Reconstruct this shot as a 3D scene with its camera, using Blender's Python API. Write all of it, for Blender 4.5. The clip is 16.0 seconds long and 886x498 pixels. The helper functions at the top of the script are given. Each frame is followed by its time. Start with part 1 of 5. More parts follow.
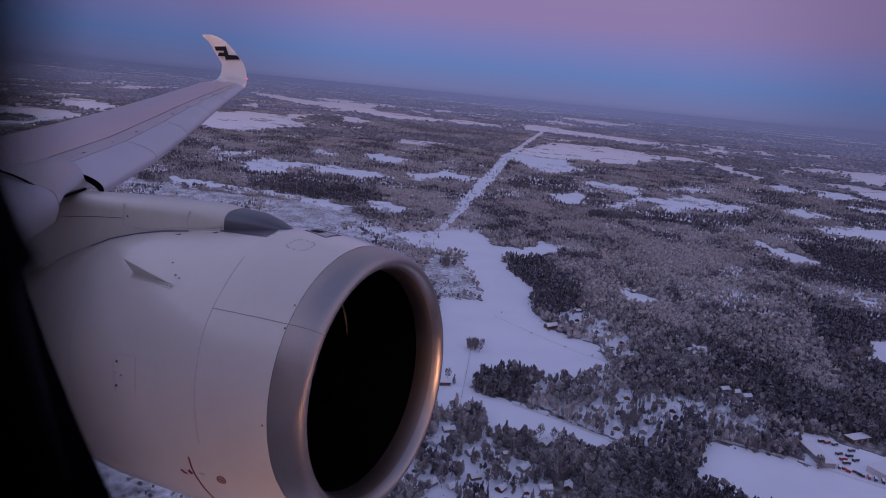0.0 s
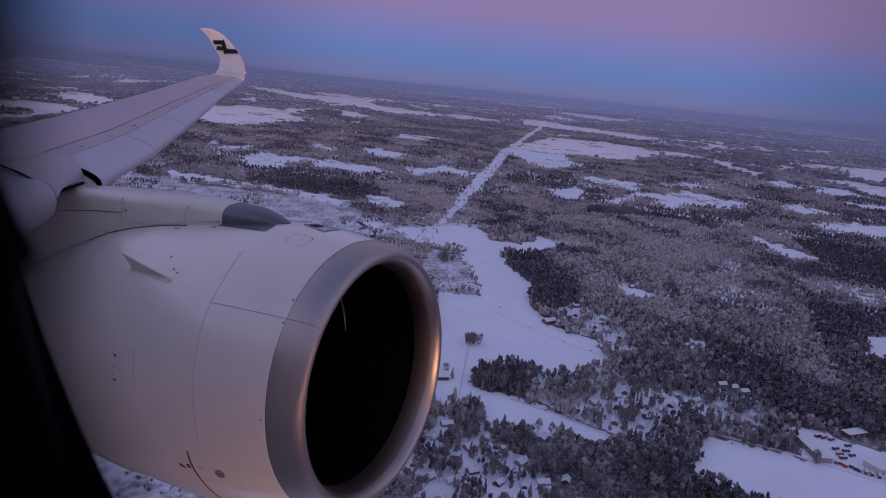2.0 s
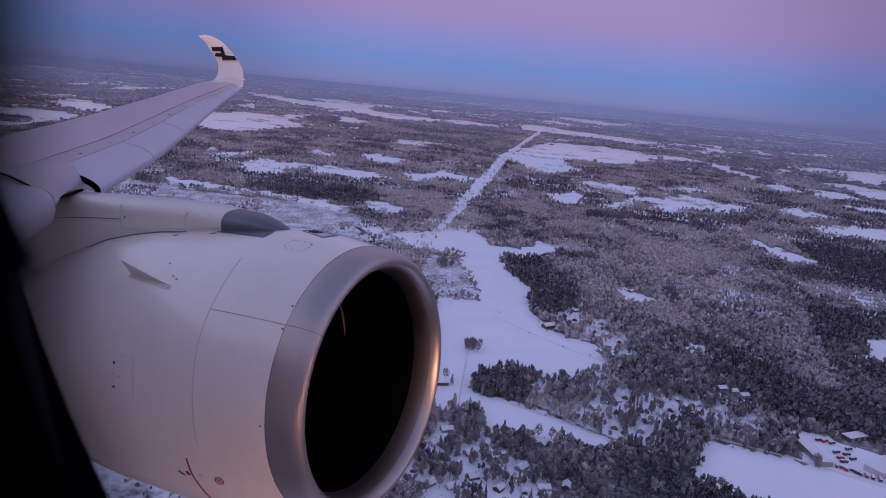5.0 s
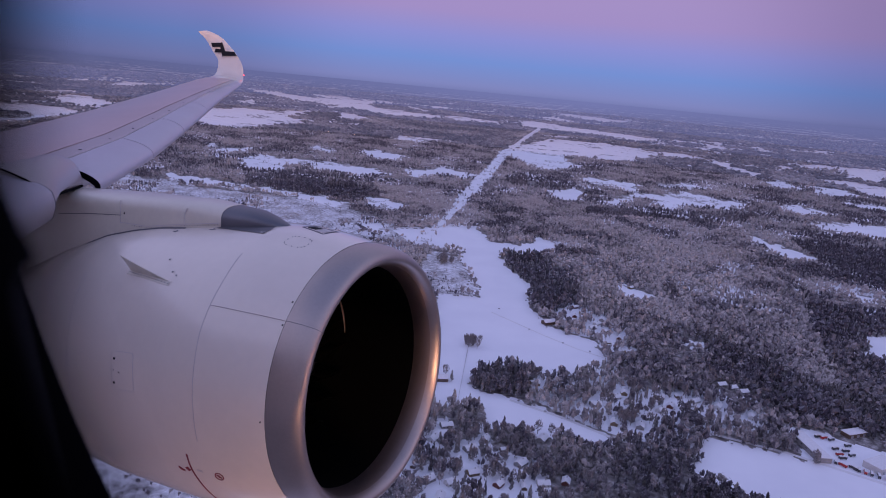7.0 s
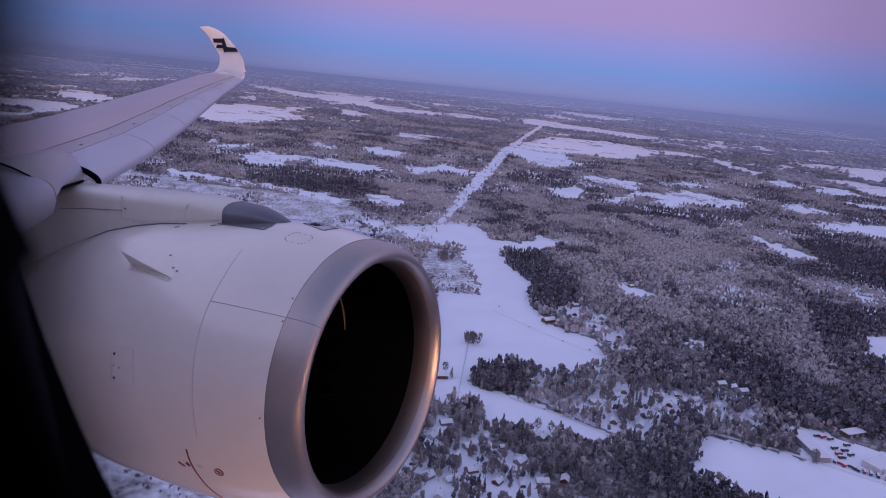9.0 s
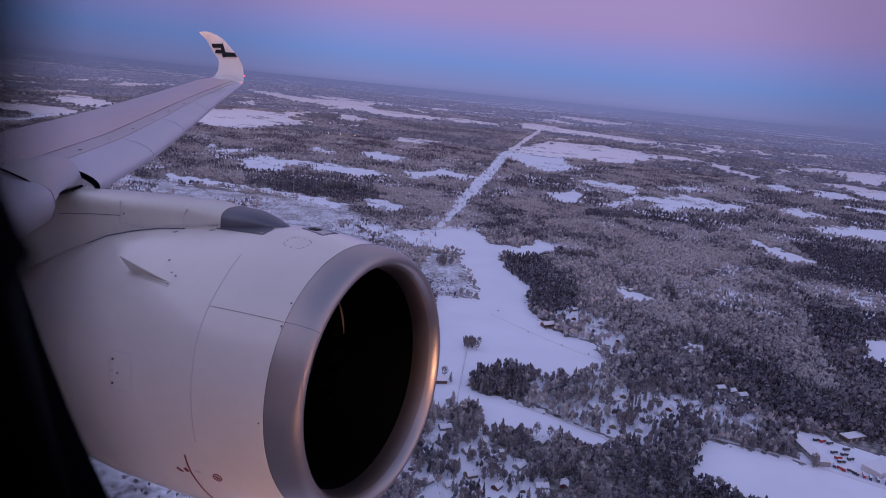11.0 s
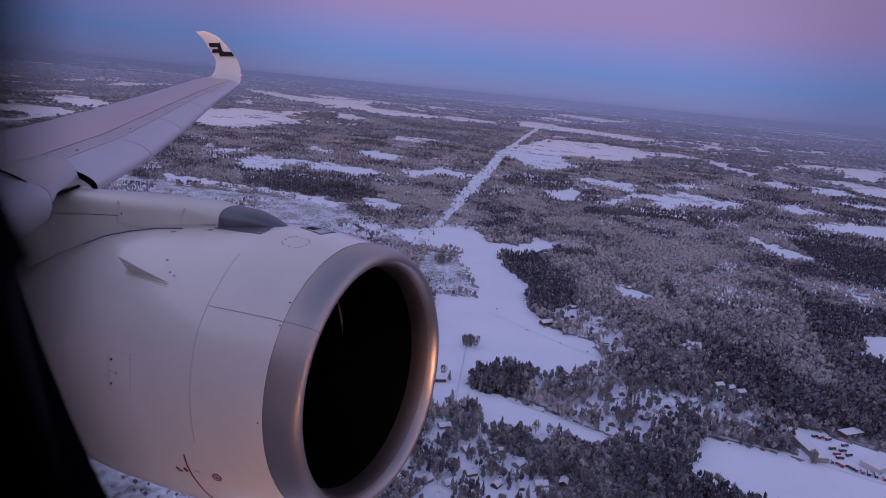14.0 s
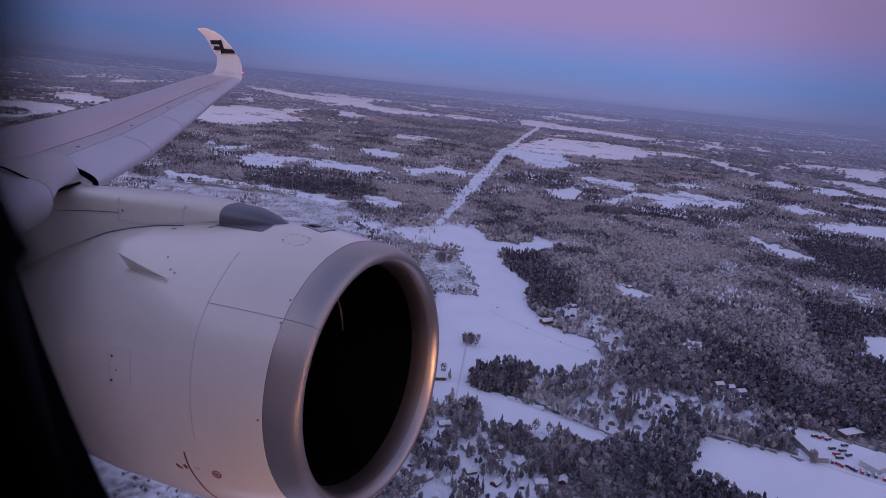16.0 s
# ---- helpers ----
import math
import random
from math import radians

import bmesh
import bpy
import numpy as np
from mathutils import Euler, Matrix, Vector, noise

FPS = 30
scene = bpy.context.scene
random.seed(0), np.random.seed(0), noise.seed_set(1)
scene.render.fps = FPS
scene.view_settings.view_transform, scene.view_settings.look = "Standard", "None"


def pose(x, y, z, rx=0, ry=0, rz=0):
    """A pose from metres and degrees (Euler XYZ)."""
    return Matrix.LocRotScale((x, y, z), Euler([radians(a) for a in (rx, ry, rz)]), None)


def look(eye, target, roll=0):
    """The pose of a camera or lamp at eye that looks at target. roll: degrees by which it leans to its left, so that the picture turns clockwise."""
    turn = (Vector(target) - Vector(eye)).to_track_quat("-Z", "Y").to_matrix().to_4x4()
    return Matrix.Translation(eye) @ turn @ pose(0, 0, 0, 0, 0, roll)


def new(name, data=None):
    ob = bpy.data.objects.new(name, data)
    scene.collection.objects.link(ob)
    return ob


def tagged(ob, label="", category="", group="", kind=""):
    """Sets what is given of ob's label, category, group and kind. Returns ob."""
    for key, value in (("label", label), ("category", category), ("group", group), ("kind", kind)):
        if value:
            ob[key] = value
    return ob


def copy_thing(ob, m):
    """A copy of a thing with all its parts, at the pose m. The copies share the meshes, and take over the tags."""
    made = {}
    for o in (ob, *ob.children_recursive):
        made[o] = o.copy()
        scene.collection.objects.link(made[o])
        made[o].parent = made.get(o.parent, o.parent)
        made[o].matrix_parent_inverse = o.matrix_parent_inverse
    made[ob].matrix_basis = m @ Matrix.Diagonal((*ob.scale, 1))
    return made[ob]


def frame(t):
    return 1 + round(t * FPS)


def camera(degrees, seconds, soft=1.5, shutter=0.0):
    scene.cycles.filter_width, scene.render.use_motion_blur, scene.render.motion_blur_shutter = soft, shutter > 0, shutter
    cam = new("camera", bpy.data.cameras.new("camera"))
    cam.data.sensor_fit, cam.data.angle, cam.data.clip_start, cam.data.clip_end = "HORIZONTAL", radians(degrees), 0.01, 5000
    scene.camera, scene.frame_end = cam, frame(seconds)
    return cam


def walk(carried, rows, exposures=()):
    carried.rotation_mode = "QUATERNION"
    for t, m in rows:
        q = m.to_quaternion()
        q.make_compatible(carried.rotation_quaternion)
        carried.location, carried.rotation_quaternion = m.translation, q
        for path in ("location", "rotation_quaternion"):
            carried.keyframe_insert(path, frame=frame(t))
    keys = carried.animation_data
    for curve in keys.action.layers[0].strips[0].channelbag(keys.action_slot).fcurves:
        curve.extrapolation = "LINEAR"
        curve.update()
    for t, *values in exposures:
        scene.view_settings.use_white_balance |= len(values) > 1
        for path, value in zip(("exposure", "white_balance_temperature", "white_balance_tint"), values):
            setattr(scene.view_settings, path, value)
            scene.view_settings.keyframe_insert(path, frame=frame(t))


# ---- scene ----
EYE_HEIGHT = 360.0
cam = camera(68.0, 16.0, soft=1.0)
# a small stop: the window rim close to the lens is out of focus
cam.data.dof.use_dof, cam.data.dof.focus_distance, cam.data.dof.aperture_fstop = True, 60.0, 7.0
BASE = look((0, 0, EYE_HEIGHT), (0, math.cos(radians(14)) * 100, EYE_HEIGHT - math.sin(radians(14)) * 100), 5.4)
# small turns of the held camera against the cabin window: seconds, degrees across, degrees up, degrees of lean
SWAY = ((0, 0.025, 0.362, 0.066), (0.5, -0.009, 0.477, 0.037), (1, -0.073, 0.452, 0.094), (1.5, -0.11, 0.2, 0.064), (2, -0.105, -0.086, 0.184),
        (2.5, -0.096, -0.123, 0.192), (3, -0.074, 0.071, 0.097), (3.5, -0.083, 0.273, -0.035), (4, -0.131, 0.445, -0.081), (5.3, -0.2, 0.34, -0.09),
        (6.5, -0.253, 0.185, -0.072), (7, -0.189, 0.059, -0.028), (7.5, -0.112, 0.005, 0.013), (8, 0, -0, -0), (8.5, 0.027, -0.065, 0.135),
        (9, -0.141, -0.179, 0.31), (10.2, -0.22, 0.05, 0.26), (11.5, -0.265, 0.302, 0.141), (12, -0.301, 0.372, -0.023),
        (12.5, -0.337, 0.376, -0.013), (13, -0.339, 0.272, -0.093), (13.5, -0.38, 0.159, -0.095), (14, -0.388, 0.087, -0.056),
        (14.5, -0.367, 0.063, 0.063), (15, -0.359, 0.001, 0.088), (15.5, -0.345, -0.052, 0.113), (16, -0.332, -0.064, 0.2))
walk(cam, [(t, BASE @ pose(0, 0, 0, up, across, lean)) for t, across, up, lean in SWAY],
     [(0, -0.62), (1.5, -0.62), (3, -0.54), (4, -0.34), (6.5, -0.17), (8, -0.03), (11.5, -0.24), (16, -0.36)])

# ---------------------------------------------------------------- dusk sky
world = bpy.data.worlds.new("dusk")
scene.world = world
world.use_nodes = True
wn, wl = world.node_tree.nodes, world.node_tree.links
wn.clear()
SUNSET = Vector((0.26, -0.966, 0.0)).normalized()


def ramp(nodes, stops, interpolation="LINEAR"):
    r = nodes.new("ShaderNodeValToRGB")
    r.color_ramp.interpolation = interpolation
    while len(r.color_ramp.elements) < len(stops):
        r.color_ramp.elements.new(0.5)
    for e, (p, c) in zip(r.color_ramp.elements, stops):
        e.position, e.color = p, (*c, 1) if len(c) == 3 else c
    return r


w_coord = wn.new("ShaderNodeTexCoord")
w_sep = wn.new("ShaderNodeSeparateXYZ")
wl.new(w_coord.outputs["Generated"], w_sep.inputs[0])
w_map = wn.new("ShaderNodeMapRange")
w_map.inputs["From Min"].default_value, w_map.inputs["From Max"].default_value = -0.1, 0.9
wl.new(w_sep.outputs["Z"], w_map.inputs["Value"])
w_ramp = ramp(wn, [(0.0, (0.10, 0.11, 0.25)), (0.09, (0.155, 0.175, 0.38)), (0.103, (0.215, 0.238, 0.51)), (0.138, (0.175, 0.275, 0.64)), (0.172, (0.26, 0.275, 0.64)),
                   (0.205, (0.355, 0.27, 0.56)), (0.27, (0.385, 0.28, 0.55)), (0.42, (0.50, 0.475, 0.82)), (0.65, (0.585, 0.575, 0.95)), (0.85, (0.48, 0.505, 0.89)), (1.0, (0.26, 0.32, 0.67))])
wl.new(w_map.outputs[0], w_ramp.inputs[0])
# warm band low over the set sun
w_dot = wn.new("ShaderNodeVectorMath")
w_dot.operation = "DOT_PRODUCT"
w_dot.inputs[1].default_value = SUNSET
wl.new(w_coord.outputs["Generated"], w_dot.inputs[0])
w_side = ramp(wn, [(0.05, (0, 0, 0)), (0.4, (0.07, 0.07, 0.07)), (0.72, (0.22, 0.22, 0.22)), (0.9, (0.45, 0.45, 0.45)), (0.965, (0.8, 0.8, 0.8)), (1.0, (3.2, 3.2, 3.2))], "EASE")
wl.new(w_dot.outputs["Value"], w_side.inputs[0])
w_low = ramp(wn, [(0.085, (0, 0, 0)), (0.1, (58, 30, 16.5)), (0.12, (25, 13, 7.2)), (0.155, (5.0, 2.6, 1.5)), (0.26, (0, 0, 0))], "EASE")
wl.new(w_map.outputs[0], w_low.inputs[0])
w_mul = wn.new("ShaderNodeMix")
w_mul.data_type, w_mul.blend_type = "RGBA", "MULTIPLY"
w_mul.inputs[0].default_value = 1
wl.new(w_side.outputs[0], w_mul.inputs[6])
wl.new(w_low.outputs[0], w_mul.inputs[7])
w_add = wn.new("ShaderNodeMix")
w_add.data_type, w_add.blend_type = "RGBA", "ADD"
w_add.inputs[0].default_value = 1
# edge falloff of the view, put into the sky: it dims off this axis
w_over = ramp(wn, [(0.0, (1, 1, 1)), (0.75, (0.92, 0.92, 0.92)), (0.888, (0.57, 0.58, 0.62)), (0.945, (0.79, 0.79, 0.82)), (0.99, (1.1, 1.1, 1.1))], "EASE")
w_axis = wn.new("ShaderNodeVectorMath")
w_axis.operation = "DOT_PRODUCT"
w_axis.inputs[1].default_value = (0.10, 0.995, 0.0)
wl.new(w_coord.outputs["Generated"], w_axis.inputs[0])
w_half = wn.new("ShaderNodeMapRange")
w_half.inputs["From Min"].default_value = -1.0
wl.new(w_axis.outputs["Value"], w_half.inputs["Value"])
wl.new(w_half.outputs[0], w_over.inputs[0])
w_dim = wn.new("ShaderNodeMix")
w_dim.data_type, w_dim.blend_type = "RGBA", "MULTIPLY"
w_dim.inputs[0].default_value = 1
wl.new(w_ramp.outputs[0], w_dim.inputs[6])
wl.new(w_over.outputs[0], w_dim.inputs[7])
wl.new(w_dim.outputs[2], w_add.inputs[6])
wl.new(w_mul.outputs[2], w_add.inputs[7])
w_bg = wn.new("ShaderNodeBackground")
w_out = wn.new("ShaderNodeOutputWorld")
wl.new(w_add.outputs[2], w_bg.inputs[0])
wl.new(w_bg.outputs[0], w_out.inputs[0])


# ---------------------------------------------------------------- materials
def material(name, colour, rough=0.6, metal=0.0, coat=0.0, spread=0.08, scale=3.0, bump=0.0, fine=40.0, coat_rough=0.12):
    """A painted, metal or matt surface with variation at two scales."""
    m = bpy.data.materials.new(name)
    m.use_nodes = True
    n, l = m.node_tree.nodes, m.node_tree.links
    b = n["Principled BSDF"]
    b.inputs["Roughness"].default_value, b.inputs["Metallic"].default_value = rough, metal
    b.inputs["Coat Weight"].default_value, b.inputs["Coat Roughness"].default_value = coat, coat_rough
    co = n.new("ShaderNodeTexCoord")
    big, small = n.new("ShaderNodeTexNoise"), n.new("ShaderNodeTexNoise")
    big.inputs["Scale"].default_value, small.inputs["Scale"].default_value = scale, fine
    big.inputs["Detail"].default_value, small.inputs["Detail"].default_value = 4, 3
    l.new(co.outputs["Object"], big.inputs["Vector"])
    l.new(co.outputs["Object"], small.inputs["Vector"])
    mixed = n.new("ShaderNodeMath")
    mixed.operation = "MULTIPLY_ADD"
    mixed.inputs[1].default_value = 0.35
    l.new(small.outputs[0], mixed.inputs[0])
    l.new(big.outputs[0], mixed.inputs[2])
    r = ramp(n, [(0.4, tuple(c * (1 - spread) for c in colour)), (0.9, tuple(min(1, c * (1 + spread)) for c in colour))])
    l.new(mixed.outputs[0], r.inputs[0])
    l.new(r.outputs[0], b.inputs["Base Color"])
    if bump:
        bp = n.new("ShaderNodeBump")
        bp.inputs["Strength"].default_value, bp.inputs["Distance"].default_value = 0.5, bump
        l.new(mixed.outputs[0], bp.inputs["Height"])
        l.new(bp.outputs[0], b.inputs["Normal"])
    return m


def glow(name, colour, strength):
    m = bpy.data.materials.new(name)
    m.use_nodes = True
    b = m.node_tree.nodes["Principled BSDF"]
    b.inputs["Base Color"].default_value = (*colour, 1)
    b.inputs["Emission Color"].default_value = (*colour, 1)
    b.inputs["Emission Strength"].default_value = strength
    return m


WHITE = material("white_paint", (0.81, 0.725, 0.64), 0.38, 0, 1.0, 0.05, 0.7, 0, 9, 0.10)
WHITE.node_tree.nodes["Principled BSDF"].inputs["Coat IOR"].default_value = 1.65
WING = material("grey_wing_paint", (0.43, 0.38, 0.375), 0.38, 0, 0.5, 0.06, 0.5, 0, 7)
SLATM = material("slat_paint", (0.47, 0.455, 0.51), 0.38, 0, 0.3, 0.05, 0.6, 0, 9)
PYLON = material("pylon_paint", (0.68, 0.63, 0.54), 0.36, 0, 0.6, 0.08, 1.2, 0, 14)
LIP = material("polished_lip_metal", (0.455, 0.388, 0.36), 0.39, 1.0, 0, 0.08, 1.5, 0, 30)
LIPBAND = material("dull_throat_metal", (0.35, 0.282, 0.255), 0.42, 1.0, 0, 0.1, 2.0, 0, 20)
GLINTMETAL = material("glint_metal", (0.9, 0.66, 0.48), 0.38, 1.0, 0, 0.05, 3)
WINGPINK = material("warm_grey_wing_paint", (0.57, 0.42, 0.40), 0.40, 0, 0.35, 0.06, 0.4, 0, 5)
SEAMBROWN = material("brown_panel_joint", (0.32, 0.23, 0.23), 0.8)
DARKMETAL = material("dark_titanium", (0.16, 0.16, 0.18), 0.4, 0.7, 0, 0.1, 2)
# the shade deep in the intake is put into this near-black liner colour
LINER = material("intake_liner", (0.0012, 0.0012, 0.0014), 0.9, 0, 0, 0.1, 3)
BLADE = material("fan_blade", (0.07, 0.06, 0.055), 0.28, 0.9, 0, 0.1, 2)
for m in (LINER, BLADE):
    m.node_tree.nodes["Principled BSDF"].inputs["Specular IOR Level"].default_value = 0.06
SEAM = material("panel_joint", (0.16, 0.16, 0.19), 0.9)
SEAM.node_tree.nodes["Principled BSDF"].inputs["Specular IOR Level"].default_value = 0.05
SEAMPALE = material("pale_panel_joint", (0.57, 0.53, 0.53), 0.7)
BLACK = material("black_paint", (0.008, 0.008, 0.014), 0.95)
RED = material("red_marking", (0.22, 0.015, 0.03), 0.6)
RUBBER = material("window_gasket", (0.004, 0.004, 0.006), 0.9)
RUBBER.node_tree.nodes["Principled BSDF"].inputs["Specular IOR Level"].default_value = 0.03
CABIN = material("dark_cabin_lining", (0.016, 0.016, 0.03), 0.9)
NAVRED = glow("red_lamp", (1.0, 0.08, 0.12), 2.5)


def snow_material(name, base=0.84, floor=((0.13, 0.115, 0.11), (0.33, 0.305, 0.295), (0.66, 0.64, 0.63)), grain=0.12):
    """Snow with wind ripples and old tracks; the open attribute tells meadow from forest floor."""
    m = bpy.data.materials.new(name)
    m.use_nodes = True
    n, l = m.node_tree.nodes, m.node_tree.links
    b = n["Principled BSDF"]
    b.inputs["Roughness"].default_value = 0.75
    co = n.new("ShaderNodeUVMap")
    co.uv_map = "plan"
    mp = n.new("ShaderNodeVectorMath")
    mp.operation = "SCALE"
    mp.inputs[3].default_value = 1.0
    l.new(co.outputs[0], mp.inputs[0])
    big, fine = n.new("ShaderNodeTexNoise"), n.new("ShaderNodeTexNoise")
    big.inputs["Scale"].default_value, big.inputs["Detail"].default_value = 0.012, 6
    fine.inputs["Scale"].default_value, fine.inputs["Detail"].default_value = grain, 8
    l.new(mp.outputs[0], big.inputs["Vector"])
    l.new(mp.outputs[0], fine.inputs["Vector"])
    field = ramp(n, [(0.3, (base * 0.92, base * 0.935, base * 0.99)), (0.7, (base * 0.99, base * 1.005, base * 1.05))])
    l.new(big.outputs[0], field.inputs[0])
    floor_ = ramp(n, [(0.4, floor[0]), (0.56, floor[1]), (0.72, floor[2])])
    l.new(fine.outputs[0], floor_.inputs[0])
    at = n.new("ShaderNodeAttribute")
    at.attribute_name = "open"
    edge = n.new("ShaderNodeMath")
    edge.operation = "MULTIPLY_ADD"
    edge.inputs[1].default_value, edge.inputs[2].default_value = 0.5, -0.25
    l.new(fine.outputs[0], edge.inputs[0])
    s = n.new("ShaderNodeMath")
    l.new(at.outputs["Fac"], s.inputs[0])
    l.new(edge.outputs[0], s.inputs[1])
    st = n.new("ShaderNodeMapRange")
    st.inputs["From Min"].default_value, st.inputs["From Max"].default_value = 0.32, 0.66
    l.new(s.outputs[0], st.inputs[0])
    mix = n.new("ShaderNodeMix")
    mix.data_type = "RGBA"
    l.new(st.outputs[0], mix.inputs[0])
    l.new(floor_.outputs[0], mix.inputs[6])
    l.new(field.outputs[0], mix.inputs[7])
    l.new(mix.outputs[2], b.inputs["Base Color"])
    bp = n.new("ShaderNodeBump")
    bp.inputs["Strength"].default_value, bp.inputs["Distance"].default_value = 0.25, 1.2
    l.new(fine.outputs[0], bp.inputs["Height"])
    l.new(bp.outputs[0], b.inputs["Normal"])
    return m, n, l, b, mix


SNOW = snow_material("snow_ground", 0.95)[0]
FAR, fn, fl, fb, fmix = snow_material("hazed_far_land", 0.90, ((0.05, 0.047, 0.05), (0.17, 0.16, 0.17), (0.50, 0.49, 0.50)), 0.011)
# blue haze put in as emission that grows with distance, on a plain backdrop
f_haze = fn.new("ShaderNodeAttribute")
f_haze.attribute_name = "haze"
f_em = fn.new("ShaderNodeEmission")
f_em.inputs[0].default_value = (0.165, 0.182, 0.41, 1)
f_light = fn.new("ShaderNodeAttribute")
f_light.attribute_name = "haze_light"
fl.new(f_light.outputs["Fac"], f_em.inputs[1])
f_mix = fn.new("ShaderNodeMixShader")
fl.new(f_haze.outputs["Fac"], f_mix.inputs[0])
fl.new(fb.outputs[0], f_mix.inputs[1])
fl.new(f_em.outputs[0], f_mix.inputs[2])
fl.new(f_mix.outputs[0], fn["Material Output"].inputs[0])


def tree_material(name, dark, pale, snow):
    """Foliage or twigs from dark to frosted by the tone attribute, with snow lying on what faces up."""
    m = bpy.data.materials.new(name)
    m.use_nodes = True
    n, l = m.node_tree.nodes, m.node_tree.links
    b = n["Principled BSDF"]
    b.inputs["Roughness"].default_value = 0.9
    b.inputs["Specular IOR Level"].default_value = 0.1
    at = n.new("ShaderNodeAttribute")
    at.attribute_name = "tone"
    r = ramp(n, [(0.0, dark), (1.0, pale)])
    l.new(at.outputs["Fac"], r.inputs[0])
    geo = n.new("ShaderNodeNewGeometry")
    sep = n.new("ShaderNodeSeparateXYZ")
    l.new(geo.outputs["True Normal"], sep.inputs[0])
    ab = n.new("ShaderNodeMath")
    ab.operation = "ABSOLUTE"
    l.new(sep.outputs["Z"], ab.inputs[0])
    no = n.new("ShaderNodeTexNoise")
    no.inputs["Scale"].default_value, no.inputs["Detail"].default_value = 1.5, 2
    l.new(geo.outputs["Position"], no.inputs["Vector"])
    up = n.new("ShaderNodeMath")
    up.operation = "MULTIPLY_ADD"
    up.inputs[1].default_value, up.inputs[2].default_value = 0.6, 0.42
    l.new(ab.outputs[0], up.inputs[0])
    mu = n.new("ShaderNodeMath")
    mu.operation = "MULTIPLY"
    l.new(up.outputs[0], mu.inputs[0])
    l.new(no.outputs[0], mu.inputs[1])
    mr = n.new("ShaderNodeMapRange")
    mr.inputs["From Min"].default_value, mr.inputs["From Max"].default_value = 0.33, 0.55
    mr.inputs["To Max"].default_value = snow
    l.new(mu.outputs[0], mr.inputs[0])
    mix = n.new("ShaderNodeMix")
    mix.data_type = "RGBA"
    mix.inputs[7].default_value = (0.78, 0.78, 0.80, 1)
    l.new(mr.outputs[0], mix.inputs[0])
    l.new(r.outputs[0], mix.inputs[6])
    l.new(mix.outputs[2], b.inputs["Base Color"])
    return m


SPRUCE = tree_material("frosted_spruce", (0.064, 0.061, 0.075), (0.48, 0.45, 0.42), 0.5)
TWIGS = tree_material("frosted_twigs", (0.080, 0.072, 0.094), (0.53, 0.49, 0.475), 0.36)


def hazed_trees(name, share):
    """Trees of the distant backdrop, with a share of blue haze mixed in as emission."""
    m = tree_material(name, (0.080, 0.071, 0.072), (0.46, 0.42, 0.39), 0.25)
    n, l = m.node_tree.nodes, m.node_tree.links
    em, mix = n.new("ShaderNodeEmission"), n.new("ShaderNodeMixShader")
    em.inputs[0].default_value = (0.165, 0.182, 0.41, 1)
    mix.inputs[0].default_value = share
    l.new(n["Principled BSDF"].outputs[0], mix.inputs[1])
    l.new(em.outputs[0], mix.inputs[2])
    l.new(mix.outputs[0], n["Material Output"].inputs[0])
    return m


# same trees three times, with more painted haze the farther they stand
FARTREES, FARTREES_2, FARTREES_3 = hazed_trees("hazed_trees", 0.17), hazed_trees("hazed_trees_beyond", 0.37), hazed_trees("hazed_trees_farthest", 0.64)


# ---------------------------------------------------------------- helpers
def mesh_from(name, verts, faces, mat, smooth=True):
    me = bpy.data.meshes.new(name)
    me.from_pydata([tuple(v) for v in verts], [], faces)
    me.materials.append(mat)
    if smooth:
        bm = bmesh.new()
        bm.from_mesh(me)
        for f in bm.faces:
            f.smooth = True
        for e in bm.edges:
            e.smooth = e.calc_face_angle(0) < 0.7
        bm.to_mesh(me)
        bm.free()
    me.update()
    return me


def child(name, me, parent, label=""):
    ob = new(name, me)
    ob.parent = parent
    return tagged(ob, label)


def part(name, bm, mat, parent, label="", smooth=False):
    me = bpy.data.meshes.new(name)
    bm.to_mesh(me)
    bm.free()
    me.materials.append(mat)
    if smooth:
        me.polygons.foreach_set("use_smooth", [True] * len(me.polygons))
    return child(name, me, parent, label)


def loft(name, rings, mat, parent, label="", closed=True, caps=True, smooth=True):
    """A skin over rings of points, each ring with the same count."""
    k = len(rings[0])
    verts = [p for ring in rings for p in ring]
    faces = []
    for i in range(len(rings) - 1):
        for j in range(k if closed else k - 1):
            a, b = i * k + j, i * k + (j + 1) % k
            faces.append((a, b, b + k, a + k))
    if caps and closed:
        faces.append(tuple(range(k))[::-1])
        faces.append(tuple((len(rings) - 1) * k + j for j in range(k)))
    return child(name, mesh_from(name, verts, faces, mat, smooth), parent, label)


def tube(name, points, radius, mat, parent, label=""):
    """A thin round strip along points."""
    rings = []
    for i, p in enumerate(points):
        d = (Vector(points[min(i + 1, len(points) - 1)]) - Vector(points[max(i - 1, 0)])).normalized()
        u = d.orthogonal().normalized()
        v = d.cross(u)
        rings.append([Vector(p) + radius * (u * math.cos(k * 1.0472) + v * math.sin(k * 1.0472)) for k in range(6)])
    return loft(name, rings, mat, parent, label)


def box_bm(size, at=(0, 0, 0), bevel=0.0, turn=None):
    bm = bmesh.new()
    bmesh.ops.create_cube(bm, size=1)
    bmesh.ops.scale(bm, vec=size, verts=bm.verts)
    if bevel:
        bmesh.ops.bevel(bm, geom=bm.edges[:], offset=bevel, segments=2, affect="EDGES")
    if turn:
        bmesh.ops.transform(bm, matrix=turn, verts=bm.verts)
    bmesh.ops.translate(bm, vec=at, verts=bm.verts)
    return bm


